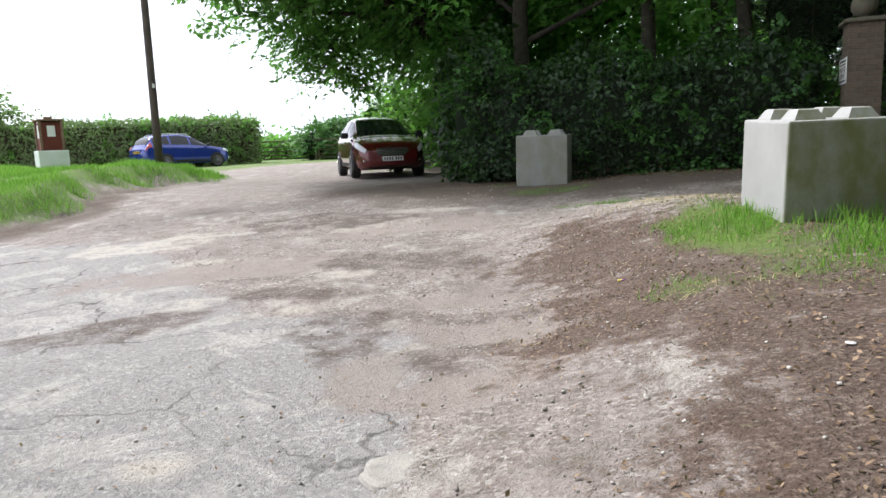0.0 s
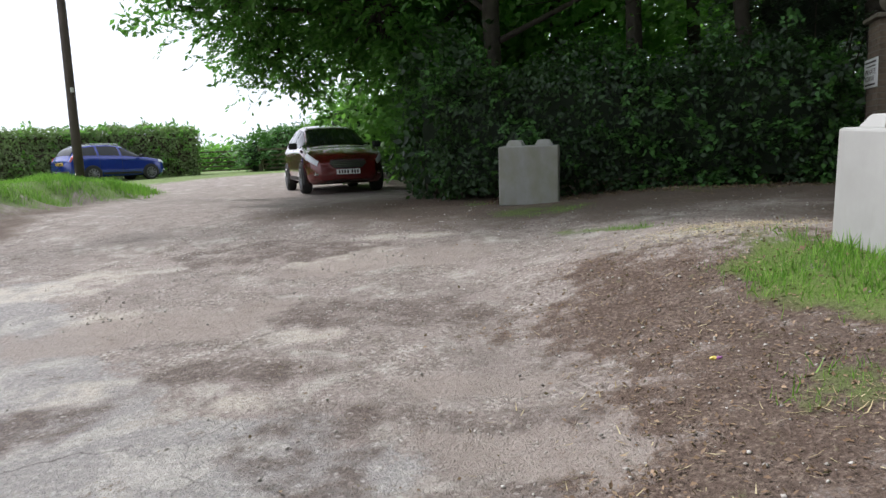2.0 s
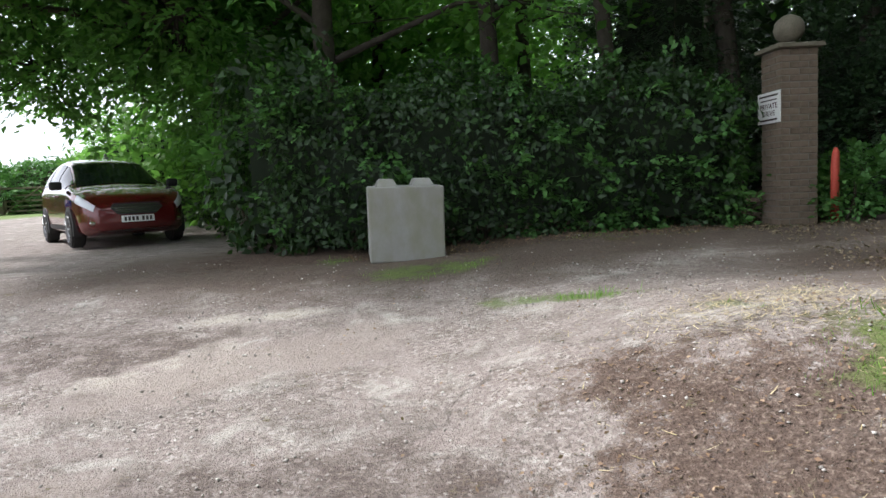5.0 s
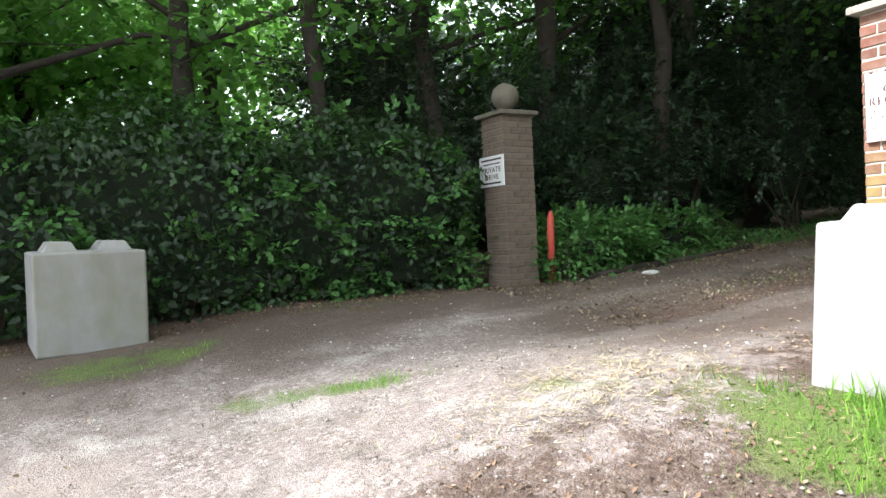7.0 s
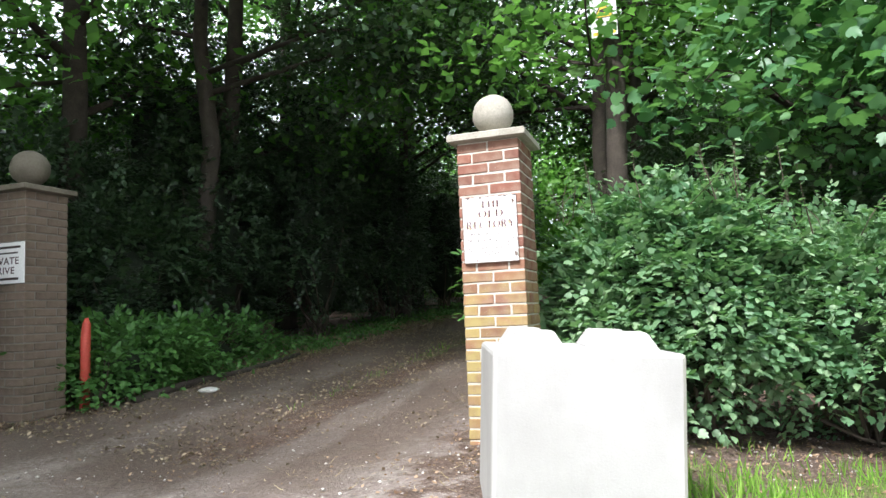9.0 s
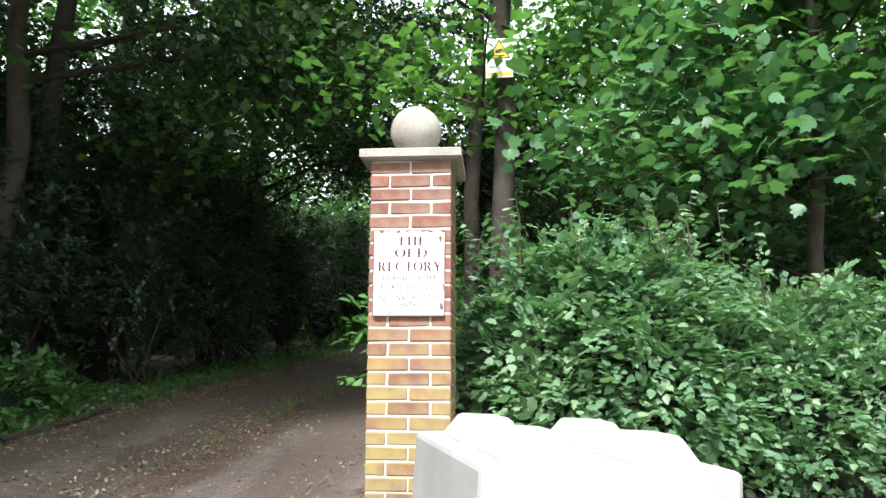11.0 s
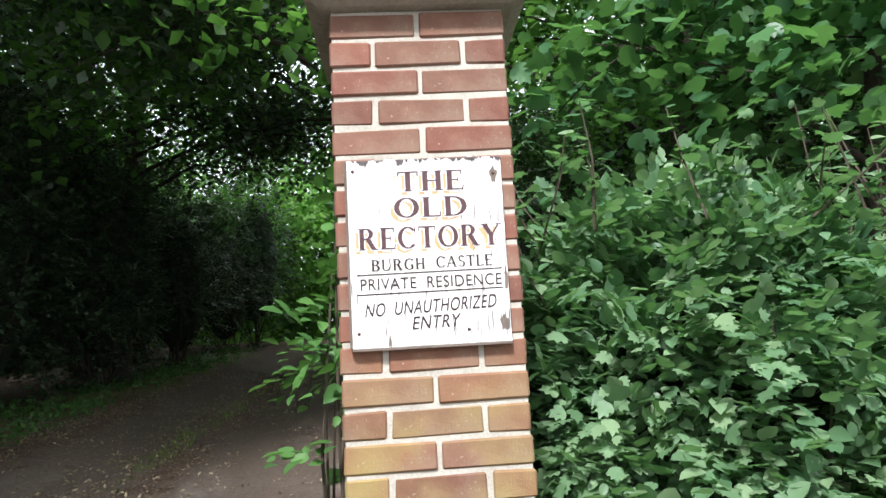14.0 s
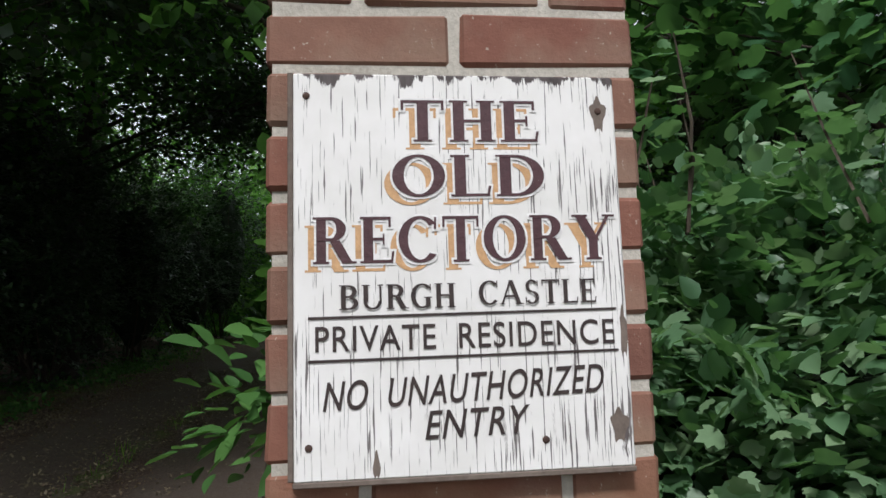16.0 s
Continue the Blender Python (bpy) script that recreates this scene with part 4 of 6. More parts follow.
for k, (x, y, tall, girth, crown, reach, count) in enumerate([
        (-3.6, 14.6, 12, 0.24, 3.4, 4.2, 7000), (-1.0, 14.4, 13, 0.20, 4.0, 3.6, 6000), (0.9, 14.0, 13, 0.17, 4.5, 3.4, 5500), (2.9, 14.2, 14, 0.20, 4.5, 3.6, 5500),
        (-3.2, 20.0, 13, 0.24, 4.5, 4.0, 2500), (0.5, 19.5, 14, 0.22, 5.0, 4.0, 2500), (4.5, 18.5, 14, 0.24, 5.0, 4.0, 2500), (-8.5, 25.0, 11, 0.22, 2.6, 4.6, 5000),
        (5.2, 14.0, 14, 0.26, 4.5, 4.0, 6000), (8.0, 13.5, 14, 0.24, 4.5, 4.2, 6000), (11.5, 14.5, 14, 0.28, 4.5, 4.6, 6000), (15.5, 13.6, 14, 0.30, 4.5, 5.0, 6000),
        (20.0, 14.5, 14, 0.30, 5.0, 5.0, 6000), (25.0, 17.0, 14, 0.30, 5.0, 4.0, 5000), (12.0, 6.2, 13, 0.28, 4.2, 4.8, 6000), (17.0, 6.6, 14, 0.30, 4.5, 5.0, 6000),
        (23.0, 4.5, 14, 0.30, 5.0, 4.5, 6000), (9.0, 3.2, 13, 0.25, 3.5, 4.5, 6000), (7.0, 0.2, 13, 0.25, 3.5, 4.5, 6000), (12.5, 0.5, 14, 0.25, 3.0, 4.8, 5000), (5.5, -4.0, 13, 0.25, 3.0, 4.8, 5000)]):
    tree("tall woodland tree with a bare shaded trunk", x, y, tall, girth * 0.8, crown * 0.8, reach * 1.1, int(count * (1.0 if x < 2 else 1.9)), 0.19, CARD, LEAF_TREE, 40 + k, (0.4 * math.sin(k * 2.1), 0.4 * math.cos(k * 1.7)), 2.2, 14, 5, WOOD, 0.85)
sign_tree = tree("tall tree carrying a small warning sign", 6.68, 6.34, 14, 0.15, 8.6, 3.0, 6000, 0.18, LOBED, LEAF_SYC, 70, (0.2, 0.1), 6.6, 10, 4, WOOD, 0.7)
tree("young sycamore with large pale green leaves", 5.4, 3.3, 8, 0.09, 1.9, 2.1, 6500, 0.17, LOBED, LEAF_SYC, 71, (-0.3, -0.2), 1.9, 11, 4, WOOD, 0.55)
tree("young sycamore with large pale green leaves", 5.0, 1.9, 8, 0.09, 1.9, 2.4, 6500, 0.17, LOBED, LEAF_SYC, 72, (-0.4, 0.2), 1.9, 11, 4, WOOD, 0.55)
for k, (x, y, z, rx, ry, rz, count) in enumerate([
        (5.0, 14.0, 2.6, 1.9, 1.3, 2.0, 6500), (8.2, 14.6, 4.4, 2.3, 1.5, 4.2, 11000), (11.8, 13.9, 5.0, 2.2, 1.3, 4.8, 11000), (16.0, 14.2, 5.2, 2.6, 1.4, 4.8, 11000),
        (20.5, 14.7, 4.6, 2.8, 1.5, 3.6, 7000), (9.8, 5.4, 3.0, 1.6, 1.3, 2.3, 6500), (14.0, 6.0, 4.6, 2.2, 1.2, 4.0, 9000), (7.6, 3.0, 2.6, 1.6, 1.5, 2.0, 5500), (7.5, -0.5, 2.4, 2.0, 2.0, 2.0, 5000),
        (25.5, 15.2, 4.6, 2.6, 1.6, 3.4, 6500), (30.0, 17.5, 4.4, 2.6, 2.0, 2.8, 4500), (28.0, 4.5, 4.4, 2.6, 1.5, 2.8, 4500),
        (17.8, 12.7, 3.9, 1.8, 1.2, 3.2, 7000), (24.0, 13.2, 4.4, 2.0, 1.4, 3.4, 6000), (1.9, 14.7, 3.9, 1.4, 0.9, 2.2, 5000),
        (26.5, 12.7, 5.6, 2.2, 1.5, 4.7, 8500), (5.0, 12.9, 2.2, 1.3, 0.8, 1.4, 4500), (9.6, 12.5, 3.3, 1.7, 0.9, 2.6, 7000), (13.4, 12.6, 3.4, 1.8, 0.9, 2.8, 7000), (7.2, 13.3, 3.0, 1.4, 1.0, 2.4, 5500)]):
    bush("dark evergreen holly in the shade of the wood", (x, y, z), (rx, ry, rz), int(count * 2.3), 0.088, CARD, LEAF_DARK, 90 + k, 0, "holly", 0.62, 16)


def wood_belt(name, label, spots, count, size, material, seed):
    rng = np.random.default_rng(seed)
    p = []
    for (x0, y0), (x1, y1), deep, z0, z1, share in spots:
        n = int(count * share)
        u = rng.random(n)
        clump = rng.integers(0, max(8, n // 60), n)
        cu, cz, cd = rng.random(clump.max() + 1), rng.random(clump.max() + 1), rng.random(clump.max() + 1)
        x = x0 + (x1 - x0) * cu[clump] + rng.normal(0, 0.9, n)
        y = y0 + (y1 - y0) * cu[clump] + rng.normal(0, 0.9, n)
        x, y = x - (y1 - y0) / 30 * cd[clump] * deep, y + (x1 - x0) / 30 * cd[clump] * deep
        z = z0 + (z1 - z0) * cz[clump] + rng.normal(0, 0.7, n)
        p.append(np.stack([x, y, np.maximum(z, height(x, y) + 0.05)], 1))
    p = np.concatenate(p)
    nr = np.tile((-0.3, -0.3, 0.8), (len(p), 1))
    return tagged(leaves(name, p, nr, size * rng.uniform(0.6, 1.3, len(p)), CARD, material, None, rng), label, "woodland", kind="stuff")


# Sun and shade on these belts are partly put into the leaf colours.
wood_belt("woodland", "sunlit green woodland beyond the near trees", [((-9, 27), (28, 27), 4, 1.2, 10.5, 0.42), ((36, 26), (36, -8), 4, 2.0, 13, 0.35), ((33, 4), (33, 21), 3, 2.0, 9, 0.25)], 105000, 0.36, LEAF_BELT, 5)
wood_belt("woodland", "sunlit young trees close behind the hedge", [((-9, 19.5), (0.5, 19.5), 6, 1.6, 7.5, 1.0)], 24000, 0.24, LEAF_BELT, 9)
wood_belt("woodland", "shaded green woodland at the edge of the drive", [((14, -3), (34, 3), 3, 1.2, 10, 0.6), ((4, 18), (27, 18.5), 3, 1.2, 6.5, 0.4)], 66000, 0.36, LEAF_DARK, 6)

# Out of view: added to block sky light from the south.
wood_belt("woodland", "unseen screen of leaves behind the track start, added to cut sky light", [((-7, -13), (24, -11), 3, 0.0, 12, 1.0)], 14000, 0.6, LEAF_DARK, 7)
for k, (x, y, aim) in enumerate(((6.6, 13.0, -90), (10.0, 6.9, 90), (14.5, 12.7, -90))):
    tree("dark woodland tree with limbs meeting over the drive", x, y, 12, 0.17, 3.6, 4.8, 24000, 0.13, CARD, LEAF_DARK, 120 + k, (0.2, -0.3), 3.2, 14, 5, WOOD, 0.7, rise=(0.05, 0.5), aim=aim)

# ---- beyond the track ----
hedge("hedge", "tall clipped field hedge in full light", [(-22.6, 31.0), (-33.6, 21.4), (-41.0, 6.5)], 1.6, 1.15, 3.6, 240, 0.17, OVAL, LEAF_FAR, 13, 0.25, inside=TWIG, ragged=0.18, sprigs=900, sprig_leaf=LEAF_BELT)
hedge("hedge", "clipped field hedge beyond the gates", [(-20.8, 35.0), (-14.5, 35.6)], 1.5, 1.2, 3.6, 170, 0.20, OVAL, LEAF_NETTLE, 14, 0.3, inside=TWIG, ragged=0.3)
bush("bright green bushes beside the track beyond the car", (-9.9, 22.6, 2.6), (1.6, 1.9, 1.7), 6000, 0.15, OVAL, LEAF_BELT, 29)
bush("fresh green elder growing out of the hedge corner", (-4.8, 14.3, 2.3), (0.6, 1.0, 1.2), 4000, 0.11, BROAD, LEAF_TREE, 36)
bush("fresh green elder beside the parked red car", (-5.4, 16.8, 2.7), (0.9, 1.6, 1.8), 6000, 0.12, BROAD, LEAF_TREE, 37)
bush("round green bush between two field gates", (-20.6, 33.4, 2.1), (1.15, 0.9, 1.25), 3000, 0.18, OVAL, LEAF_NETTLE, 26)


wood_belt("distant_hedgerow", "pale green hedgerow and trees far across the field", [((-62, 46), (4, 66), 3, 1.0, 3.0, 1.0)], 34000, 0.6, LEAF_BELT, 8)
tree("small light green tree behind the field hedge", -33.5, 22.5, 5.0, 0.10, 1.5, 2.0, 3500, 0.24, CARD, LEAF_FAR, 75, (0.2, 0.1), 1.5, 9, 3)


# ---- vehicles ----
RED_PAINT = surface("red_car_paint", (0.105, 0.009, 0.010), (0.130, 0.012, 0.012), 2.0, 0.16, 0.25, fine=200.0, bumps=0.02, spec=0.6)
BLUE_PAINT = surface("blue_car_paint", (0.010, 0.025, 0.22), (0.014, 0.035, 0.28), 2.0, 0.18, 0.2, fine=200.0, bumps=0.02, spec=0.6)
for _p in (RED_PAINT, BLUE_PAINT):
    _p.node_tree.nodes["Principled BSDF"].inputs["Coat Weight"].default_value = 0.9
    _p.node_tree.nodes["Principled BSDF"].inputs["Coat Roughness"].default_value = 0.05
BLACK_TRIM = surface("black_plastic", (0.012, 0.012, 0.013), (0.022, 0.022, 0.023), 8.0, 0.55)
TYRE = surface("tyre_rubber", (0.014, 0.014, 0.014), (0.03, 0.029, 0.027), 10.0, 0.85)
CHROME = surface("bright_metal", (0.62, 0.62, 0.63), (0.72, 0.72, 0.72), 5.0, 0.22, 1.0, bumps=0.02)
ALLOY = surface("grey_alloy", (0.16, 0.16, 0.165), (0.24, 0.24, 0.245), 9.0, 0.4, 0.8, bumps=0.02)
CAR_GLASS, _n, _l, _b = mat("dark_car_glass", 0.06, 0.0, 0.4)
_b.inputs["Base Color"].default_value = (0.012, 0.016, 0.018, 1)
LAMP_GLASS, _n, _l, _b = mat("headlamp_glass", 0.12, 0.0, 0.8)
_b.inputs["Base Color"].default_value = (0.62, 0.66, 0.70, 1)
RED_LAMP, _n, _l, _b = mat("rear_lamp_glass", 0.15, 0.0, 0.7)
_b.inputs["Base Color"].default_value = (0.30, 0.012, 0.010, 1)
PLATE_WHITE = surface("white_plate", (0.72, 0.72, 0.70), (0.80, 0.80, 0.78), 6.0, 0.4)
PLATE_YELLOW = surface("yellow_plate", (0.75, 0.48, 0.04), (0.82, 0.55, 0.06), 6.0, 0.4)
DARK_INK = surface("dark_lettering", (0.03, 0.02, 0.02), (0.05, 0.035, 0.03), 30.0, 0.7)


def eased(x, xs, ys, soft=0.10):
    """Interpolation with rounded corners."""
    o = np.linspace(-soft, soft, 9)
    return np.mean([np.interp(np.asarray(x) + q, xs, ys) for q in o], axis=0)


def car_skin(lift):
    """The outer skin of a car as skin(x, v): v runs from the middle of the floor (0) round one side to the middle of the roof (11)."""
    def skin(x, v, off=0.0):
        x = np.asarray(x, float)
        w = eased(x, (-2.19, -2.10, -1.90, -1.5, 1.0, 1.55, 1.90, 2.08, 2.19), (0.74, 0.82, 0.87, 0.905, 0.915, 0.90, 0.84, 0.74, 0.58), 0.05)
        top = eased(x, (-2.19, -2.08, -1.92, -1.65, -1.1, -0.4, 0.15, 1.12, 1.55, 1.95, 2.12, 2.19), (0.86, 1.06, 1.36, 1.53, 1.60, 1.62, 1.55, 1.06, 0.99, 0.87 + lift, 0.77 + lift, 0.66 + lift), 0.09)
        belt = np.minimum(np.interp(x, (-2.19, -1.6, 1.2, 2.19), (1.08, 1.08, 1.01, 1.0)), top - 0.035)
        roof = np.where(x > 1.12, w * 0.80, eased(x, (-2.19, -1.9, -1.2, 0.1, 0.6, 1.12), (0.62, 0.60, 0.61, 0.60, 0.65, 0.73), 0.05))
        lo = eased(x, (-2.19, -1.9, 1.85, 2.19), (0.36, 0.21, 0.20, 0.30), 0.08)
        side = belt - lo
        ys = [0 * w, 0.86 * w, 0.97 * w, w, w, 0.99 * w, 0.945 * w, (0.945 * w + roof) / 2 + 0.025, roof, roof * 0.90, roof * 0.5, 0 * w]
        zs = [lo, lo, lo + 0.08, lo + 0.30 * side, lo + 0.62 * side, belt - 0.07, belt, (belt + top - 0.06) / 2 + 0.01, np.maximum(top - 0.06, belt), np.maximum(top - 0.018, belt + 0.008), top + 0.004, top + 0.014]
        k = np.clip(np.floor(v).astype(int), 0, 10)
        f = v - k
        pick = lambda a: np.choose(k, a[:-1]) * (1 - f) + np.choose(k, a[1:]) * f
        Y, Z = pick(ys), pick(zs)
        if off:
            Y, Z = Y + off * np.sign(Y) * 0.7, Z + off * 0.7
            x = x + off * 0.5 * np.sign(x - 0.1)
        return x, Y, Z
    return skin


def skin_patch(skin, x0, x1, v0, v1, nx, nv, off, both=False, s=1):
    """A bmesh patch of a car's skin over a range of x and v, on one side s, or across the middle."""
    xs, vs = np.linspace(x0, x1, nx), np.linspace(v0, v1, nv)
    gx, gv = np.meshgrid(xs, vs, indexing="ij")
    X, Y, Z = skin(gx, gv, off)
    rows = np.stack([X, Y * s, Z], -1)
    if both:
        rows = np.concatenate([rows, (rows * np.array((1, -1, 1)))[:, ::-1][:, 1:]], 1)
    bm = bmesh.new()
    grid = [[bm.verts.new(p) for p in r] for r in rows]
    for a, b in zip(grid, grid[1:]):
        for k in range(len(a) - 1):
            bm.faces.new((a[k], a[k + 1], b[k + 1], b[k]))
    return bm


def car(m, label, paint, lift, rails):
    """A tall five-door car; x points forward, origin on the ground under its middle."""
    ob = thing("car", m, label, "car", "parked cars")
    skin = car_skin(lift)
    bm = skin_patch(skin, -2.19, 2.19, 0, 11, 70, 34, 0, True)
    bmesh.ops.remove_doubles(bm, verts=bm.verts, dist=0.0005)
    bmesh.ops.holes_fill(bm, edges=[e for e in bm.edges if e.is_boundary], sides=0)
    part("body", bm, paint, ob, smooth=True)
    part("windscreen", skin_patch(skin, 0.24, 1.06, 8.35, 11, 14, 8, 0.012, True), CAR_GLASS, ob, "dark raked windscreen", True)
    part("rear_window", skin_patch(skin, -2.03, -1.72, 8.4, 11, 8, 8, 0.012, True), CAR_GLASS, ob, "dark rear window", True)
    for s in (-1, 1):
        for x0, x1 in ((0.06, 0.86), (-0.94, -0.04), (-1.80, -1.04)):
            part("side_window", skin_patch(skin, x0, x1, 6.25, 7.88, 10, 6, 0.010, s=s), CAR_GLASS, ob, "dark side window", True)
        part("headlamp", skin_patch(skin, 1.74, 2.13, 4.7, 6.5, 12, 8, 0.012, s=s), LAMP_GLASS, ob, "clear swept-back headlamp", True)
        part("tail_lamp", skin_patch(skin, -2.15, -1.88, 5.0, 7.2, 8, 8, 0.014, s=s), RED_LAMP, ob, "red tail lamp", True)
        part("door_mirror", box_bm(0.80, 0.92, s * 1.00 - 0.10, s * 1.00 + 0.10, 1.02, 1.17, 0.04, 3), BLACK_TRIM, ob, smooth=True)
        part("fog_lamp", box_bm(2.02, 2.14, s * 0.63 - 0.11, s * 0.63 + 0.11, 0.40, 0.46, 0.02, 1), CHROME, ob, "bright fog lamp surround")
        part("sill", skin_patch(skin, -0.85, 0.88, 1.2, 2.6, 10, 4, 0.012, s=s), BLACK_TRIM, ob)
        for x in (0.02, -0.98):
            part("door_gap", skin_patch(skin, x - 0.006, x + 0.006, 2.6, 6.2, 2, 10, 0.004, s=s), BLACK_TRIM, ob)
        for x in (0.18, -0.80):
            part("door_handle", box_bm(x - 0.09, x + 0.09, s * 0.925 - 0.018, s * 0.925 + 0.018, 0.90, 0.93, 0.008), paint, ob)
        for x in (1.33, -1.30):
            arch = bmesh.new()
            arc = [(math.cos(q), math.sin(q)) for q in np.linspace(-0.35, math.pi + 0.35, 25)]
            inner = [arch.verts.new((x + 0.31 * c, s * 0.925, 0.335 + 0.31 * z)) for c, z in arc]
            outer = [arch.verts.new((x + 0.385 * c, s * 0.918, 0.335 + 0.385 * z)) for c, z in arc]
            back = [arch.verts.new((x + 0.385 * c, s * 0.80, 0.335 + 0.385 * z)) for c, z in arc]
            for k in range(24):
                arch.faces.new((inner[k], inner[k + 1], outer[k + 1], outer[k]))
                arch.faces.new((outer[k], outer[k + 1], back[k + 1], back[k]))
            part("wheel_arch", arch, BLACK_TRIM, ob)
            bm = bmesh.new()
            bmesh.ops.create_cone(bm, cap_ends=True, segments=32, radius1=0.335, radius2=0.335, depth=0.22)
            bmesh.ops.bevel(bm, geom=[e for e in bm.edges if abs(e.verts[0].co.z - e.verts[1].co.z) < 1e-4], offset=0.03, segments=2, affect="EDGES")
            bmesh.ops.rotate(bm, cent=(0, 0, 0), matrix=Matrix.Rotation(radians(90), 3, "X"), verts=bm.verts)
            bmesh.ops.translate(bm, vec=(x, s * 0.825, 0.335), verts=bm.verts)
            wheel = part("wheel", bm, TYRE, ob, "black tyre")
            bm = bmesh.new()
            for q in range(10):
                w = q * math.pi / 5
                tube([(x + math.cos(w) * 0.05, s * 0.945, 0.335 + math.sin(w) * 0.05), (x + math.cos(w) * 0.22, s * 0.938, 0.335 + math.sin(w) * 0.22)], (0.024, 0.020), 5, bm)
            ring = [(x + math.cos(q * math.pi / 12) * 0.225, s * 0.935, 0.335 + math.sin(q * math.pi / 12) * 0.225) for q in range(25)]
            tube(ring, [0.018] * 25, 5, bm)
            tube([(x, s * 0.925, 0.335), (x, s * 0.955, 0.335)], (0.06, 0.055), 12, bm)
            part("rim", bm, ALLOY, wheel, "spoked alloy rim")
    bm = bmesh.new()                                  # grille, wider at the top
    face = [[bm.verts.new((x, y, z)) for y, z in ((-0.30, 0.55), (0.30, 0.55), (0.42, 0.66), (0.36, 0.75), (-0.36, 0.75), (-0.42, 0.66))] for x in (2.08, 2.205)]
    for k in range(6):
        bm.faces.new((face[0][k], face[0][(k + 1) % 6], face[1][(k + 1) % 6], face[1][k]))
    bm.faces.new(face[1])
    bm.faces.new(face[0][::-1])
    bmesh.ops.translate(bm, vec=(0, 0, lift), verts=bm.verts)
    part("grille", bm, BLACK_TRIM, ob)
    for z, y in ((0.59, 0.33), (0.63, 0.37), (0.67, 0.40), (0.71, 0.37)):
        part("grille_bar", box_bm(2.20, 2.214, -y, y, z + lift - 0.008, z + lift + 0.008), CHROME, ob)
    part("front_bumper_intake", box_bm(2.00, 2.185, -0.50, 0.50, 0.27, 0.36, 0.02, 1), BLACK_TRIM, ob)
    part("rear_bumper", box_bm(-2.22, -2.0, -0.72, 0.72, 0.32, 0.50, 0.05, 2), BLACK_TRIM, ob)
    for x, mt in ((2.215, PLATE_WHITE), (-2.22, PLATE_YELLOW)):
        d = 0.012 if x > 0 else -0.012
        z = 0.475 if x > 0 else 0.80
        plate = part("number_plate", box_bm(min(x - 3 * d, x + d), max(x - 3 * d, x + d), -0.26, 0.26, z - 0.055, z + 0.055, 0.004), mt, ob, "pale number plate" if x > 0 else "yellow number plate")
        for q in range(7):
            y = -0.205 + q * 0.062 + (0.035 if q > 3 else 0)
            part("plate_mark", box_bm(min(x + d, x + d * 1.3), max(x + d, x + d * 1.3), y - 0.019, y + 0.019, z - 0.036, z + 0.036), DARK_INK, plate)
    if rails:
        for s in (-1, 1):
            part("roof_rail", tube([(0.10, s * 0.57, 1.55), (-0.05, s * 0.57, 1.625), (-1.25, s * 0.575, 1.63), (-1.50, s * 0.57, 1.54)], (0.020,) * 4, 6), CHROME, ob, "silver roof rail")
    return ob


red_x, red_y = -8.35, 16.8
car(pose(red_x, red_y, ground_at(red_x, red_y), 0, 0, -54), "dark red people carrier parked on the track by the hedge", RED_PAINT, 0.0, False)
blue_x, blue_y = -23.3, 25.9
car(pose(blue_x, blue_y, ground_at(blue_x, blue_y), 0, 0, 72) @ Matrix.Diagonal((1, 1, 0.98, 1)), "bright blue hatchback with silver roof rails parked by the hedge", BLUE_PAINT, 0.05, True)


# ---- pole, cabinet, gates ----
POLE_WOOD = surface("tarred_pole", (0.055, 0.042, 0.036), (0.12, 0.095, 0.08), 3.0, 0.85, fine=50.0, bumps=0.5)
pole_x, pole_y = -14.75, 15.4
pz = ground_at(pole_x, pole_y)
pole = thing("telegraph_pole", pose(pole_x, pole_y, pz), "tall brown wooden telegraph pole on the grass verge", "telegraph pole")
part("pole", tube([(0, 0, -0.3), (0, 0, 1.5), (0.02, 0, 4), (0.03, 0, 8)], (0.118, 0.112, 0.104, 0.09), 14), POLE_WOOD, pole, smooth=True)
part("marker_plate", box_bm(0.10, 0.135, -0.10, -0.02, 2.2, 2.32, 0.004), PLATE_WHITE, pole, "small pale marker plate")

CABINET_RED = surface("red_brown_boards", (0.11, 0.022, 0.016), (0.16, 0.035, 0.024), 6.0, 0.6)
WHITE_BOARD = surface("white_painted_board", (0.60, 0.66, 0.60), (0.74, 0.78, 0.72), 3.0, 0.6)
OAK = surface("weathered_frame", (0.16, 0.10, 0.065), (0.24, 0.16, 0.11), 6.0, 0.8)
cab_x, cab_y = -18.9, 15.3
cab = thing("notice_cabinet", pose(cab_x, cab_y, ground_at(cab_x, cab_y), 0, 0, 62) @ Matrix.Diagonal((0.70, 0.70, 0.88, 1)), "red-brown notice cabinet with posters on a white plinth", "notice cabinet")
part("plinth", box_bm(-0.60, 0.60, -0.48, 0.48, -0.1, 0.72, 0.02), WHITE_BOARD, cab, "white painted plinth")
part("cabinet_box", box_bm(-0.42, 0.42, -0.42, 0.42, 0.72, 1.70, 0.01), CABINET_RED, cab)
for sx in (-1, 1):
    for sy in (-1, 1):
        part("corner_post", box_bm(sx * 0.43 - 0.05, sx * 0.43 + 0.05, sy * 0.43 - 0.05, sy * 0.43 + 0.05, 0.72, 1.74, 0.006), OAK, cab)
part("top_board", box_bm(-0.52, 0.52, -0.52, 0.52, 1.74, 1.80, 0.012), OAK, cab)
part("finial", box_bm(-0.16, 0.16, -0.12, 0.12, 1.80, 1.90, 0.02), OAK, cab)
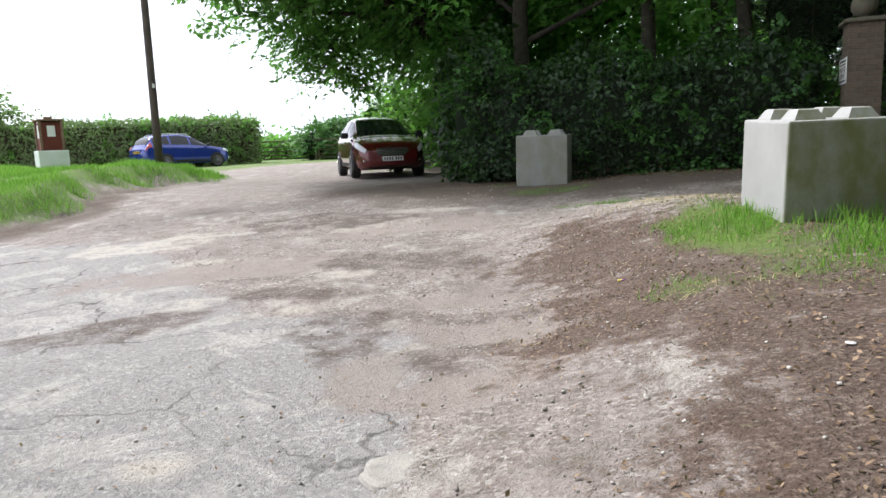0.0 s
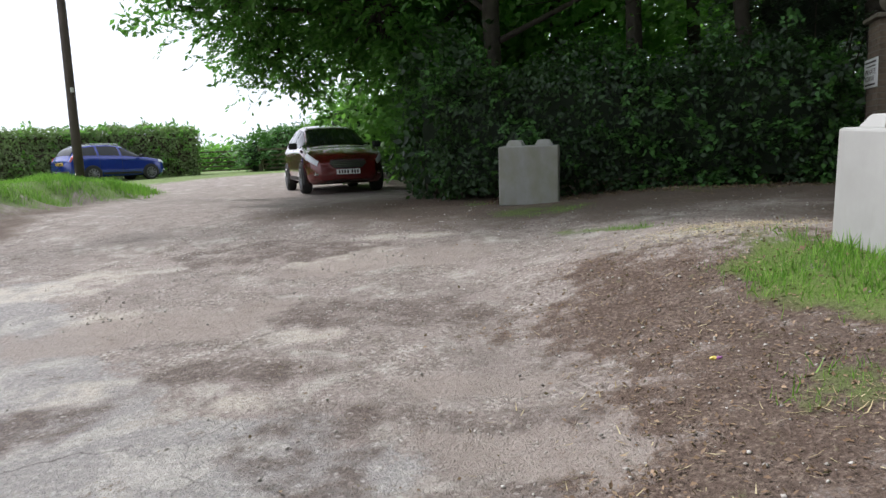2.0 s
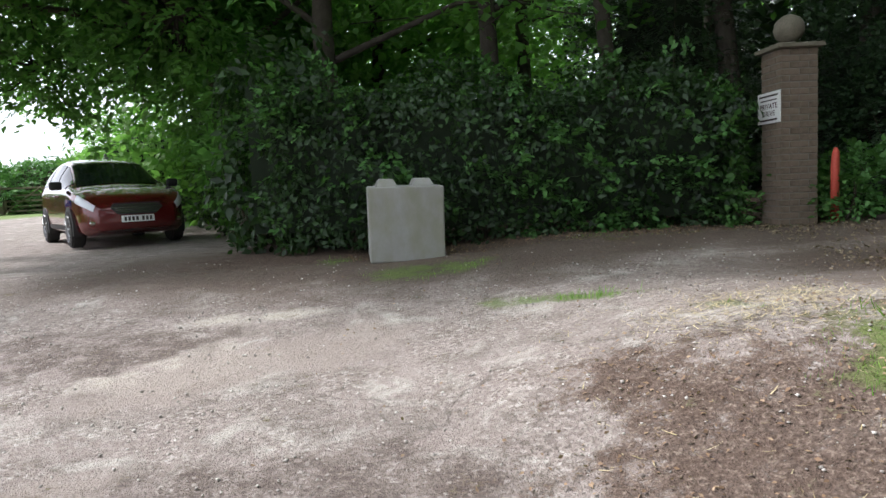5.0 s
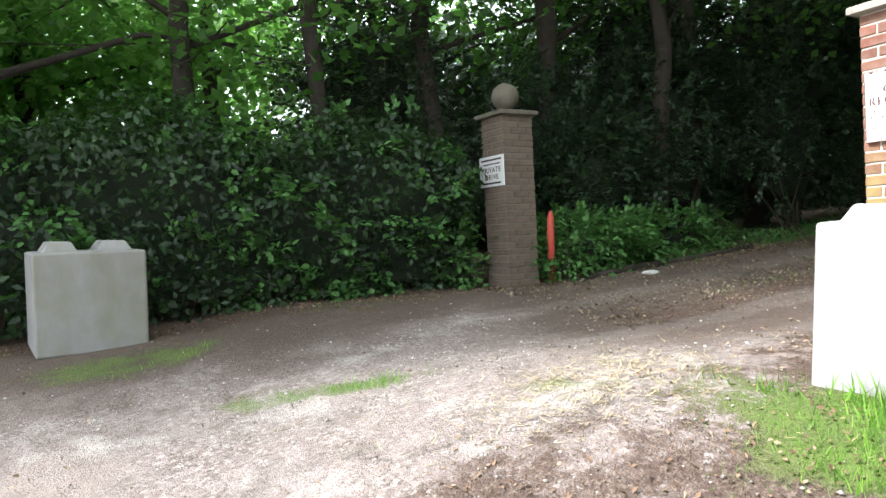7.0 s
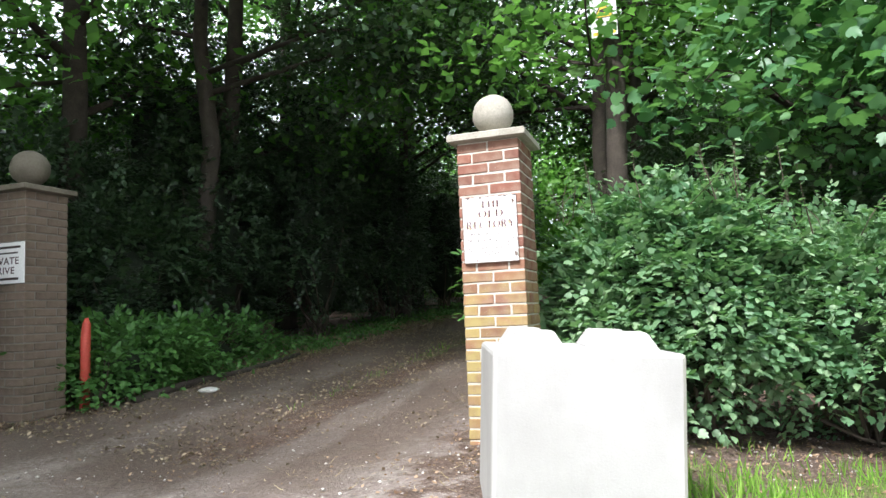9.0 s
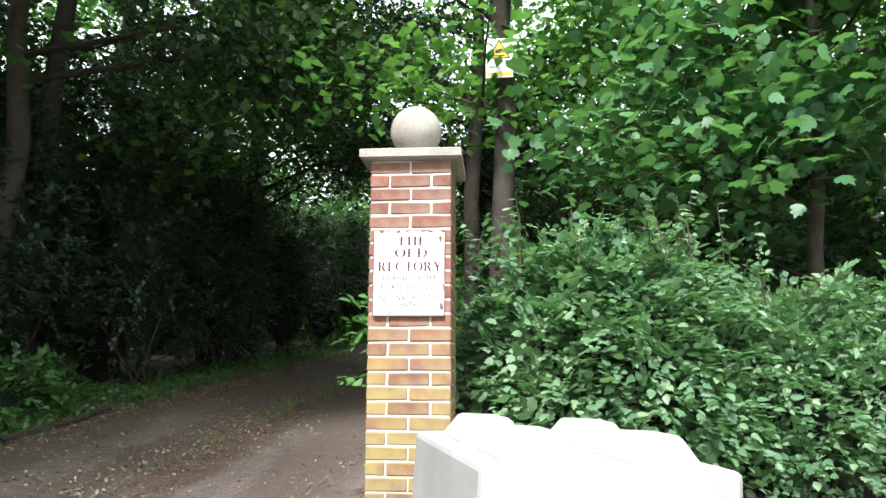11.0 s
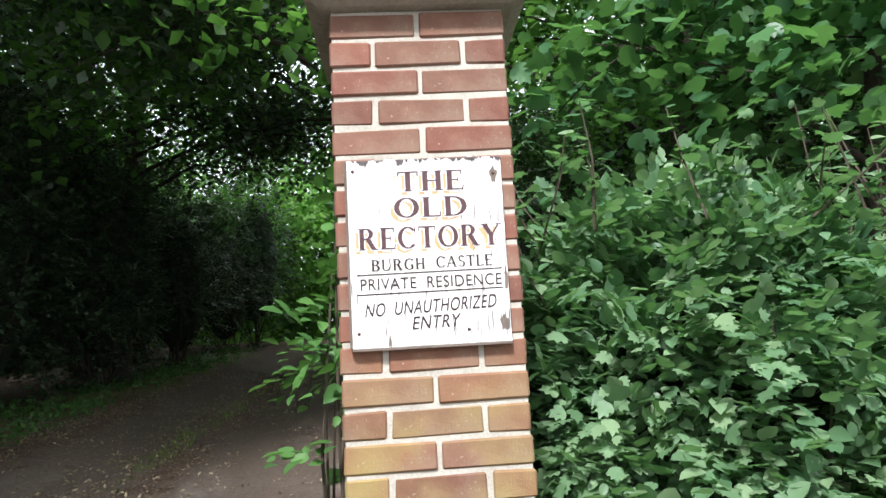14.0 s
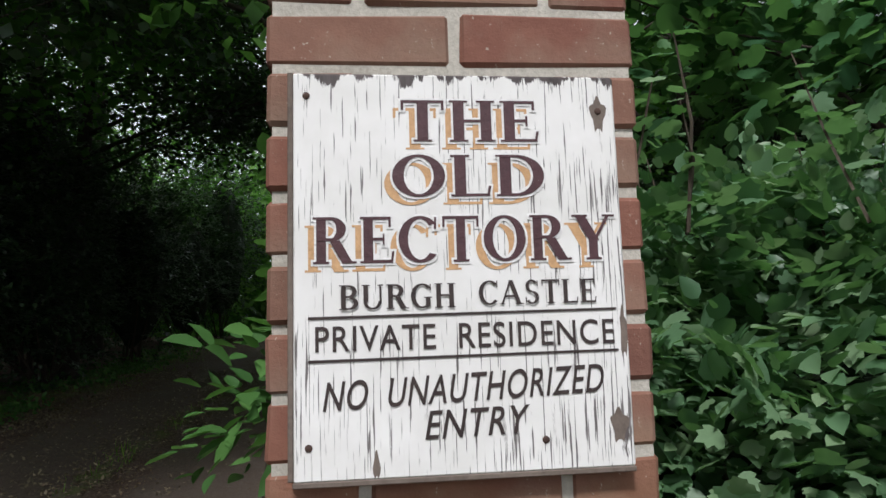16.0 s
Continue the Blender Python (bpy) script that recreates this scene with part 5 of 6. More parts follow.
part("poster", box_bm(-0.16, 0.16, -0.436, -0.424, 1.20, 1.58), PLATE_WHITE, cab, "white paper poster")
part("poster", box_bm(-0.436, -0.424, -0.20, 0.16, 1.15, 1.60), PLATE_WHITE, cab, "white paper poster")

GATE_WOOD = surface("green_grey_gate_wood", (0.08, 0.075, 0.04), (0.15, 0.14, 0.08), 5.0, 0.85)


def field_gate(a, b, label):
    """A five-barred gate between two ground points."""
    a, b = Vector(a), Vector(b)
    d = b - a
    w = d.length
    z = ground_at(*((a + b) / 2))
    ob = thing("field_gate", pose(a.x, a.y, z, 0, 0, math.degrees(math.atan2(d.y, d.x))), label, "gate", "field gates")
    for x in (-0.10, w + 0.10):
        part("gate_post", box_bm(x - 0.08, x + 0.08, -0.08, 0.08, -0.3, 1.35, 0.015), GATE_WOOD, ob)
    for x in (0.05, w - 0.05):
        part("stile", box_bm(x - 0.045, x + 0.045, -0.03, 0.03, 0.10, 1.22, 0.006), GATE_WOOD, ob)
    for z0 in (0.15, 0.36, 0.58, 0.82, 1.13):
        part("bar", box_bm(0.0, w, -0.02, 0.02, z0 - 0.04, z0 + 0.04, 0.005), GATE_WOOD, ob)
    for x0, x1 in ((0.1, w / 2), (w - 0.1, w / 2)):
        part("brace", tube([(x0, -0.035, 0.15), (x1, -0.035, 1.12)], (0.035, 0.035), 5), GATE_WOOD, ob)
    return ob


field_gate((-23.4, 32.3), (-21.2, 33.8), "weathered green five-barred field gate between hedges")
field_gate((-20.1, 33.1), (-17.2, 33.6), "weathered five-barred field gate half hidden by the car")


# ---- lettering ----
def flat_mesh(name, polys, place, thick, material, parent, label=""):
    """Flat polygons of (u, v) laid on a board by place(u, v, lift); each a hair above the last."""
    verts, faces = [], []
    for i, poly in enumerate(polys):
        k = len(verts)
        verts += [place(u, v, thick + i * 0.00002) for u, v in poly]
        faces.append(tuple(range(k, k + len(poly))))
    ob = mesh_object(name, verts, faces, material, parent)
    if label:
        tagged(ob, label)
    return ob


def glyph(ch, fat, thin):
    """A Roman capital in a box 1 high, as quads, and its width. fat and thin: its two stroke widths."""
    polys = []

    def bar(x0, y0, x1, y1):
        polys.append([(x0, y0), (x1, y0), (x1, y1), (x0, y1)])

    def slant(x0, y0, x1, y1, w):
        polys.append([(x0, y0), (x0 + w, y0), (x1 + w, y1), (x1, y1)])

    def arc(cx, cy, rx, ry, a0, a1, side=None):
        n = max(6, int(abs(a1 - a0) / 9))
        side = fat if side is None else side
        for k in range(n):
            q = [radians(a0 + (a1 - a0) * (k + j) / n) for j in (0, 1)]
            o = [(cx + rx * math.cos(a), cy + ry * math.sin(a)) for a in q]
            i = [(cx + (rx - side) * math.cos(a), cy + (ry - thin) * math.sin(a)) for a in q]
            polys.append([o[0], o[1], i[1], i[0]])

    def stem(x, y0=0.0, y1=1.0, w=None, foot=True, head=True):
        w = fat if w is None else w
        bar(x, y0, x + w, y1)
        if foot:
            bar(x - 0.07, y0, x + w + 0.07, y0 + 0.045)
        if head:
            bar(x - 0.07, y1 - 0.045, x + w + 0.07, y1)

    s = 0.07
    if ch == "T":
        stem(0.40 - fat / 2, head=False)
        bar(0, 1 - thin, 0.80, 1)
        slant(0, 0.76, 0, 1, 0.05), slant(0.75, 0.76, 0.75, 1, 0.05)
        return polys, 0.80
    if ch == "H":
        stem(s), stem(0.86 - fat - s)
        bar(s + fat, 0.47, 0.86 - fat - s, 0.47 + thin)
        return polys, 0.86
    if ch in "EL":
        stem(s, head=True)
        bar(s, 0, 0.70, thin), slant(0.64, 0, 0.68, 0.25, 0.05)
        if ch == "E":
            bar(s, 1 - thin, 0.66, 1), slant(0.61, 0.78, 0.61, 1, 0.05)
            bar(s, 0.48, 0.52, 0.48 + thin), bar(0.48, 0.38, 0.52, 0.63)
        return polys, 0.72
    if ch == "O":
        arc(0.47, 0.5, 0.47, 0.51, 0, 360)
        return polys, 0.94
    if ch in "CG":
        arc(0.47, 0.5, 0.47, 0.51, 42, 318)
        slant(0.77, 0.72, 0.78, 0.98, 0.05)
        if ch == "G":
            stem(0.80 - fat, 0.06, 0.46, foot=False)
            return polys, 0.88
        return polys, 0.86
    if ch == "D":
        stem(s)
        arc(0.36, 0.5, 0.52, 0.5, -90, 90)
        bar(s, 0, 0.37, thin), bar(s, 1 - thin, 0.37, 1)
        return polys, 0.90
    if ch in "RB":
        stem(s)
        arc(0.38, 0.74, 0.32, 0.26, -90, 90)
        bar(s, 1 - thin, 0.39, 1), bar(s, 0.48, 0.39, 0.48 + thin)
        if ch == "B":
            arc(0.40, 0.26, 0.36, 0.26, -90, 90)
            bar(s, 0, 0.41, thin)
            return polys, 0.80
        slant(0.62, 0, 0.34, 0.5, fat * 1.1), bar(0.62, 0, 0.92, 0.045)
        return polys, 0.90
    if ch == "Y":
        slant(0.34, 0.42, 0.02, 1, fat * 1.15), slant(0.42, 0.42, 0.76, 1, thin * 1.2)
        stem(0.43 - fat / 2, 0, 0.46, head=False)
        bar(-0.04, 0.955, 0.32, 1), bar(0.66, 0.955, 0.94, 1)
        return polys, 0.90
    if ch == "U":
        stem(s, 0.30, 1, foot=False), stem(0.80 - thin, 0.30, 1, thin, foot=False)
        arc((s + 0.80) / 2, 0.32, (0.80 - s) / 2, 0.33, 180, 360, (fat + thin) / 2)
        return polys, 0.90
    if ch == "A":
        slant(0.02, 0, 0.40, 1, thin), slant(0.72, 0, 0.36, 1, fat)
        bar(0.16, 0.30, 0.68, 0.30 + thin), bar(-0.05, 0, 0.18, 0.045), bar(0.64, 0, 1.0, 0.045)
        return polys, 0.95
    if ch == "S":
        arc(0.34, 0.74, 0.28, 0.27, 30, 270, fat * 0.8)
        arc(0.34, 0.26, 0.30, 0.27, -150, 90, fat * 0.8)
        slant(0.55, 0.74, 0.55, 0.96, 0.05), slant(0.04, 0.05, 0.04, 0.28, 0.05)
        return polys, 0.68
    return polys, 0.45


def roman(text, u0, u1, v0, v1, fat, thin, gap=0.10):
    """Roman capitals fitted into a box of the board: v0 is the foot line, v1 the head line."""
    out, x = [], 0.0
    for ch in text:
        polys, w = glyph(ch, fat, thin)
        out.append([[(x + u, v) for u, v in p] for p in polys])
        x += w + gap
    x -= gap
    return [[[(u0 + (u1 - u0) * u / x, v0 + (v1 - v0) * v) for u, v in p] for p in letter] for letter in out]


def grow(polys, by):
    """Each polygon pushed outward from its middle by a margin."""
    res = []
    for p in polys:
        cu, cv = sum(u for u, v in p) / len(p), sum(v for u, v in p) / len(p)
        res.append([(u + by * (1 if u > cu else -1), v + by * 0.85 * (1 if v > cv else -1)) for u, v in p])
    return res


def plain_text(name, text, box, place, lift, material, parent, bold=0.0, shear=0.0, tilt=0.0):
    """Sans capitals in the built-in font, fitted into box = (u0, u1, v0, v1) of the board."""
    cu = bpy.data.curves.new(name, "FONT")
    cu.body, cu.offset, cu.shear, cu.space_character = text, bold, shear, 1.08
    tmp = new(name, cu)
    me = bpy.data.meshes.new_from_object(tmp.evaluated_get(bpy.context.evaluated_depsgraph_get()))
    bpy.data.objects.remove(tmp)
    bpy.data.curves.remove(cu)
    co = np.array([v.co[:2] for v in me.vertices])
    lo, hi = co.min(0), co.max(0)
    u0, u1, v0, v1 = box
    for v, (x, y) in zip(me.vertices, co):
        f = (x - lo[0]) / (hi[0] - lo[0])
        v.co = place(u0 + (u1 - u0) * f, v0 + (v1 - v0) * (y - lo[1]) / (hi[1] - lo[1]) + tilt * f, lift)
    root = list(range(len(me.vertices)))

    def find(a):
        while root[a] != a:
            a = root[a]
        return a

    for p in me.polygons:
        first = find(p.vertices[0])
        for v in p.vertices:
            root[find(v)] = first
    groups = {}
    for p in me.polygons:
        groups.setdefault(find(p.vertices[0]), []).append(tuple(p.vertices))
    co = [tuple(v.co) for v in me.vertices]
    for faces in groups.values():                     # one mesh a letter
        used = sorted({v for f in faces for v in f})
        at = {v: k for k, v in enumerate(used)}
        mesh_object("letter", [co[v] for v in used], [tuple(at[v] for v in f) for f in faces], material, parent)
    bpy.data.meshes.remove(me)


def peeling_paint():
    m, n, l, b = mat("peeling_white_paint", 0.6, 0.0, 0.35)
    tc = n.new("ShaderNodeTexCoord")
    xyz = n.new("ShaderNodeSeparateXYZ")
    l.new(tc.outputs["Generated"], xyz.inputs[0])
    cracks = noise_tex(n, l, 380.0, 3.0, 0.55, stretch=(1, 1, 0.030))
    tears = noise_tex(n, l, 30.0, 5.0, 0.7, stretch=(1, 1, 0.22))
    patchy = noise_tex(n, l, 7.0, 3.0, 0.5)
    right = n.new("ShaderNodeMapRange")
    right.inputs[1].default_value, right.inputs[2].default_value, right.inputs[3].default_value, right.inputs[4].default_value = 0.5, 0.0, 0.0, 0.035
    l.new(xyz.outputs["Y"], right.inputs[0])
    thin_line = math_node(n, l, "ADD", math_node(n, l, "ADD", cracks, right.outputs[0]), math_node(n, l, "MULTIPLY", math_node(n, l, "SUBTRACT", patchy, 0.5), 0.18))
    lines = ramp(n, l, thin_line, [(0.607, 0.0), (0.637, 0.9)])
    topn = n.new("ShaderNodeMapRange")
    topn.inputs[1].default_value, topn.inputs[2].default_value, topn.inputs[3].default_value, topn.inputs[4].default_value = 0.92, 1.0, -0.22, 0.13
    l.new(xyz.outputs["Z"], topn.inputs[0])
    top = ramp(n, l, math_node(n, l, "ADD", tears, topn.outputs[0]), [(0.57, 0.0), (0.60, 1.0)])
    corner = n.new("ShaderNodeVectorMath")
    corner.operation = "DISTANCE"
    corner.inputs[1].default_value = (0.0, 0.03, 0.10)
    flat = n.new("ShaderNodeCombineXYZ")
    l.new(xyz.outputs["Y"], flat.inputs["Y"])
    l.new(xyz.outputs["Z"], flat.inputs["Z"])
    l.new(flat.outputs[0], corner.inputs[0])
    low = n.new("ShaderNodeMapRange")
    low.inputs[1].default_value, low.inputs[2].default_value, low.inputs[3].default_value, low.inputs[4].default_value = 0.0, 0.22, 0.14, -0.25
    l.new(corner.outputs["Value"], low.inputs[0])
    torn = ramp(n, l, math_node(n, l, "ADD", tears, low.outputs[0]), [(0.57, 0.0), (0.60, 1.0)])
    bare = math_node(n, l, "MAXIMUM", math_node(n, l, "MAXIMUM", lines, top), torn)
    white = ramp(n, l, noise_tex(n, l, 9.0, 5.0, 0.6), [(0.3, (0.70, 0.69, 0.65)), (0.7, (0.84, 0.83, 0.80))])
    wood = ramp(n, l, noise_tex(n, l, 60.0, 4.0, 0.6, stretch=(1, 1, 0.1)), [(0.3, (0.045, 0.036, 0.034)), (0.7, (0.12, 0.10, 0.095))])
    l.new(mix(n, l, bare, white, wood), b.inputs["Base Color"])
    bump(n, l, b, math_node(n, l, "SUBTRACT", 1.0, bare), 0.6, 0.0015)
    return m


PEELING = peeling_paint()
BARE_WOOD = surface("grey_bare_wood", (0.11, 0.085, 0.07), (0.20, 0.16, 0.13), 12.0, 0.85, fine=90.0)
MAROON = surface("maroon_letter_paint", (0.055, 0.022, 0.026), (0.085, 0.036, 0.040), 40.0, 0.55, fine=150.0)
LETTER_WHITE = surface("white_letter_edge", (0.74, 0.73, 0.70), (0.82, 0.81, 0.78), 40.0, 0.6, fine=150.0)
TAN = surface("tan_letter_paint", (0.50, 0.29, 0.135), (0.62, 0.38, 0.19), 40.0, 0.6, fine=150.0)
RUST = surface("rusty_screw", (0.05, 0.03, 0.025), (0.11, 0.06, 0.04), 60.0, 0.8)

SIGN_W, SIGN_H = 0.374, 0.449
sign = thing("house_sign", pose(2.015, 6.808, 2.066, 0, 0, 1.0), "peeling white painted wooden house sign screwed to the brick pier", "sign")
part("board", box_bm(0, 0.017, -SIGN_W / 2, SIGN_W / 2, 0, SIGN_H, 0.0025), PEELING, sign)
part("edge_strip", box_bm(-0.001, 0.018, SIGN_W / 2 - 0.001, SIGN_W / 2 + 0.005, 0.002, SIGN_H, 0.001), BARE_WOOD, sign, "bare weathered wooden edge")
part("edge_strip", box_bm(-0.001, 0.018, -SIGN_W / 2, SIGN_W / 2, -0.005, 0.001, 0.001), BARE_WOOD, sign, "bare weathered wooden edge")


def on_sign(u, v, lift):
    return (-lift, SIGN_W / 2 - SIGN_W * u, SIGN_H * v)


for word, u0, u1, v0, v1, big in (("THE", 0.325, 0.750, 0.822, 0.930, True), ("OLD", 0.295, 0.765, 0.680, 0.787, True), ("RECTORY", 0.060, 0.970, 0.515, 0.630, True),
                                  ("BURGH", 0.135, 0.475, 0.402, 0.462, False), ("CASTLE", 0.545, 0.905, 0.406, 0.466, False)):
    fat, thin = (0.205, 0.065) if big else (0.19, 0.08)
    for polys in roman(word, u0, u1, v0, v1, fat, thin):
        if big:
            flat_mesh("letter_shadow", [[(u - 0.024, v - 0.020) for u, v in p] for p in polys], on_sign, 0.0003, TAN, sign, "tan painted drop shadow")
            flat_mesh("letter_outline", grow(polys, 0.0065), on_sign, 0.0010, LETTER_WHITE, sign, "white painted outline")
        flat_mesh("letter", polys, on_sign, 0.0018, MAROON if big else DARK_INK, sign)
for v0, v1 in ((0.380, 0.39), (0.277, 0.29)):
    flat_mesh("painted_rule", [[(0.045, v0), (0.965, v0 + 0.006), (0.965, v0 + 0.012), (0.045, v0 + 0.007)]], on_sign, 0.0012, DARK_INK, sign)
plain_text("inscription", "PRIVATE  RESIDENCE", (0.065, 0.955, 0.302, 0.364), on_sign, 0.0012, DARK_INK, sign, 0.006)
plain_text("inscription", "NO  UNAUTHORIZED", (0.085, 0.915, 0.162, 0.232), on_sign, 0.0012, DARK_INK, sign, 0.008, 0.25, 0.022)
plain_text("inscription", "ENTRY", (0.375, 0.685, 0.088, 0.155), on_sign, 0.0012, DARK_INK, sign, 0.008, 0.25, 0.006)
for cu, cv, ru, rv in ((0.945, 0.895, 0.024, 0.045), (0.985, 0.33, 0.012, 0.06), (0.955, 0.10, 0.026, 0.04), (0.235, 0.035, 0.010, 0.03)):
    ring = [(cu + ru * (1 + 0.3 * math.sin(3 * q + cu * 40)) * math.cos(q), cv + rv * (1 + 0.25 * math.sin(5 * q)) * math.sin(q)) for q in np.linspace(0, 2 * math.pi, 18, endpoint=False)]
    flat_mesh("bare_patch", [[(min(u, 0.997), max(0.004, v)) for u, v in ring]], on_sign, 0.0004, BARE_WOOD, sign, "patch of bare weathered wood")
for u, v in ((0.042, 0.940), (0.045, 0.080), (0.945, 0.905), (0.73, 0.075)):
    bm = bmesh.new()
    bmesh.ops.create_uvsphere(bm, u_segments=12, v_segments=6, radius=0.0042)
    bmesh.ops.scale(bm, vec=(0.5, 1, 1), verts=bm.verts)
    bmesh.ops.translate(bm, vec=on_sign(u, v, 0.0005), verts=bm.verts)
    part("screw", bm, RUST, sign, "rusty screw head")

drive_sign = thing("drive_sign", pose(1.955, 11.285, 2.15), "white private drive sign fixed to the shaded pier", "sign")
part("board", box_bm(0, 0.012, -0.255, 0.255, 0, 0.365, 0.002), PLATE_WHITE, drive_sign)


def on_drive_sign(u, v, lift):
    return (-lift, 0.255 - 0.51 * u, 0.365 * v)


plain_text("inscription", "PRIVATE", (0.12, 0.88, 0.46, 0.64), on_drive_sign, 0.001, MAROON, drive_sign, 0.02)
plain_text("inscription", "DRIVE", (0.22, 0.78, 0.23, 0.40), on_drive_sign, 0.001, MAROON, drive_sign, 0.02)
for u0, u1, v0, v1 in ((0.08, 0.92, 0.85, 0.91), (0.14, 0.86, 0.72, 0.76), (0.12, 0.88, 0.08, 0.14)):
    flat_mesh("text_bar", [[(u0, v0), (u1, v0), (u1, v1), (u0, v1)]], on_drive_sign, 0.001, DARK_INK, drive_sign)

YELLOW = surface("yellow_sign_paint", (0.70, 0.47, 0.02), (0.80, 0.56, 0.03), 8.0, 0.5)
warn = thing("warning_sign", pose(6.50, 6.33, 5.28, 0, 0, -2), "white camera warning sign with yellow triangle on a trunk", "sign")
part("board", box_bm(0, 0.01, -0.17, 0.17, 0, 0.52, 0.003), PLATE_WHITE, warn)


def on_warn(u, v, lift):
    return (-lift, 0.17 - 0.34 * u, 0.52 * v)


flat_mesh("triangle_border", [[(0.08, 0.48), (0.92, 0.48), (0.5, 0.98)]], on_warn, 0.001, DARK_INK, warn)
flat_mesh("triangle", [[(0.16, 0.51), (0.84, 0.51), (0.5, 0.92)]], on_warn, 0.002, YELLOW, warn, "yellow triangle")
flat_mesh("camera_mark", [[(0.36, 0.60), (0.62, 0.64), (0.60, 0.74), (0.34, 0.70)], [(0.30, 0.54), (0.70, 0.54), (0.70, 0.57), (0.30, 0.57)]], on_warn, 0.003, DARK_INK, warn)
flat_mesh("lower_strip", [[(0.06, 0.04), (0.94, 0.04), (0.94, 0.13), (0.06, 0.13)]], on_warn, 0.001, YELLOW, warn, "yellow lower strip")

# ---- small things on the ground ----
RED_PAINTED = surface("faded_red_paint", (0.42, 0.055, 0.035), (0.55, 0.09, 0.06), 9.0, 0.6)
rx, ry = 2.60, 11.02
marker = thing("marker_post", pose(rx, ry, ground_at(rx, ry)), "faded red marker post among nettles by the pier", "post")
part("post", tube([(0, 0, -0.1), (0, 0, 0.62), (0.01, 0, 0.80), (0.012, 0, 0.86)], (0.046, 0.046, 0.040, 0.018), 12), RED_PAINTED, marker, smooth=True)

WRAPPER_Y = surface("yellow_wrapper", (0.72, 0.55, 0.08), (0.80, 0.66, 0.20), 30.0, 0.35)
WRAPPER_P = surface("purple_wrapper", (0.26, 0.08, 0.26), (0.42, 0.18, 0.40), 30.0, 0.35)
gz = ground_at(-0.52, 4.92)
wrap = thing("sweet_wrapper", pose(-0.52, 4.92, gz + 0.010, 0, 0, 30) @ Matrix.Diagonal((0.45, 0.45, 0.55, 1)), "crumpled yellow and purple sweet wrapper on leaf litter", "litter")
for nm, mt, ox in (("foil", WRAPPER_Y, 0.0), ("label", WRAPPER_P, 0.05)):
    bm = bmesh.new()
    bmesh.ops.create_icosphere(bm, subdivisions=2, radius=0.045)
    for v in bm.verts:
        v.co += v.co.normalized() * 0.02 * noise.noise(v.co * 55 + Vector((ox * 90, 0, 0)))
        v.co = Vector((v.co.x * 1.1 + ox, v.co.y * 0.8 - ox * 0.5, v.co.z * 0.45))
    part(nm, bm, mt, wrap)
for x, y, w in ((3.72, 10.5, 0.11), (0.62, 2.9, 0.022)):
    gz = ground_at(x, y)
    bm = bmesh.new()
    bmesh.ops.create_icosphere(bm, subdivisions=2, radius=w)
    for v in bm.verts:
        v.co += v.co.normalized() * w * 0.3 * noise.noise(v.co * 20)
        v.co.z *= 0.28
    tagged(part("flint", bm, surface("pale_flint", (0.6, 0.58, 0.54), (0.75, 0.73, 0.70), 20.0, 0.6)), "pale broken flint lying on the track", "stone").matrix_world = pose(x, y, gz + w * 0.12)

STONE = foliage("pebble", (0.13, 0.115, 0.10), (0.30, 0.27, 0.24), (0.56, 0.53, 0.48), 0.8, 0.0, 0.5)
DEAD = foliage("dead_leaf", (0.09, 0.05, 0.03), (0.19, 0.11, 0.065), (0.38, 0.27, 0.175), 0.75, 0.1, 0.65)
PEBBLE = (np.array([(0.5, 0.1, 0), (-0.1, 0.45, 0.05), (-0.5, -0.05, 0), (0.05, -0.42, 0.03), (0.05, 0.0, 0.32), (0, 0, -0.3)]),
          [(0, 1, 4), (1, 2, 4), (2, 3, 4), (3, 0, 4), (1, 0, 5), (2, 1, 5), (3, 2, 5), (0, 3, 5)])


def scatter(rng, n, x0, x1, y0, y1, keep):
    """n places in the rectangle, kept by the chance that keep(x, y) gives."""
    x, y = rng.uniform(x0, x1, n), rng.uniform(y0, y1, n)
    ok = rng.random(n) < keep(x, y)
    return x[ok], y[ok]


def blocked(x, y):
    """1 inside the two blocks and the piers, where nothing grows."""
    out = np.zeros_like(x)
    for cx, cy, r, a in ((0.897, 6.177, 0.43, 19.6), (-2.44, 11.177, 0.43, 5.2), (2.255, 6.8, 0.24, 4), (2.19, 11.26, 0.24, 0)):
        c, q = math.cos(radians(a)), math.sin(radians(a))
        u, v = (x - cx) * c + (y - cy) * q, -(x - cx) * q + (y - cy) * c
        out = np.maximum(out, (np.abs(u) < r) & (np.abs(v) < r))
    return out


rng = np.random.default_rng(77)
x, y = scatter(rng, 52000, -7, 5, -1, 12, lambda x, y: np.clip(0.30 + 0.5 * fbm(x, y, 1.1, 7.0), 0.06, 1) * (1 - blocked(x, y)) * (0.25 + 0.75 * (1 - zones(x, y)[2])) * (1 - 0.8 * zones(x, y)[3]) * (1 - 0.9 * zones(x, y)[0]))
size = 0.006 + 0.020 * rng.random(len(x)) ** 4
tagged(leaves("pebbles", np.stack([x, y, height(x, y) + size * 0.15], 1), np.tile((0, 0, 1.0), (len(x), 1)), size * 1.3, PEBBLE, STONE, None, rng, 0, 0.25), "loose grey and buff pebbles strewn over the track", "pebbles", kind="stuff")

x, y = scatter(rng, 150000, -3.2, 15, -1, 12.5, lambda x, y: np.clip(zones(x, y)[1] * (0.6 + 0.5 * fbm(x, y, 2.0, 3.0)), 0.03, 1) * (1 - blocked(x, y)))
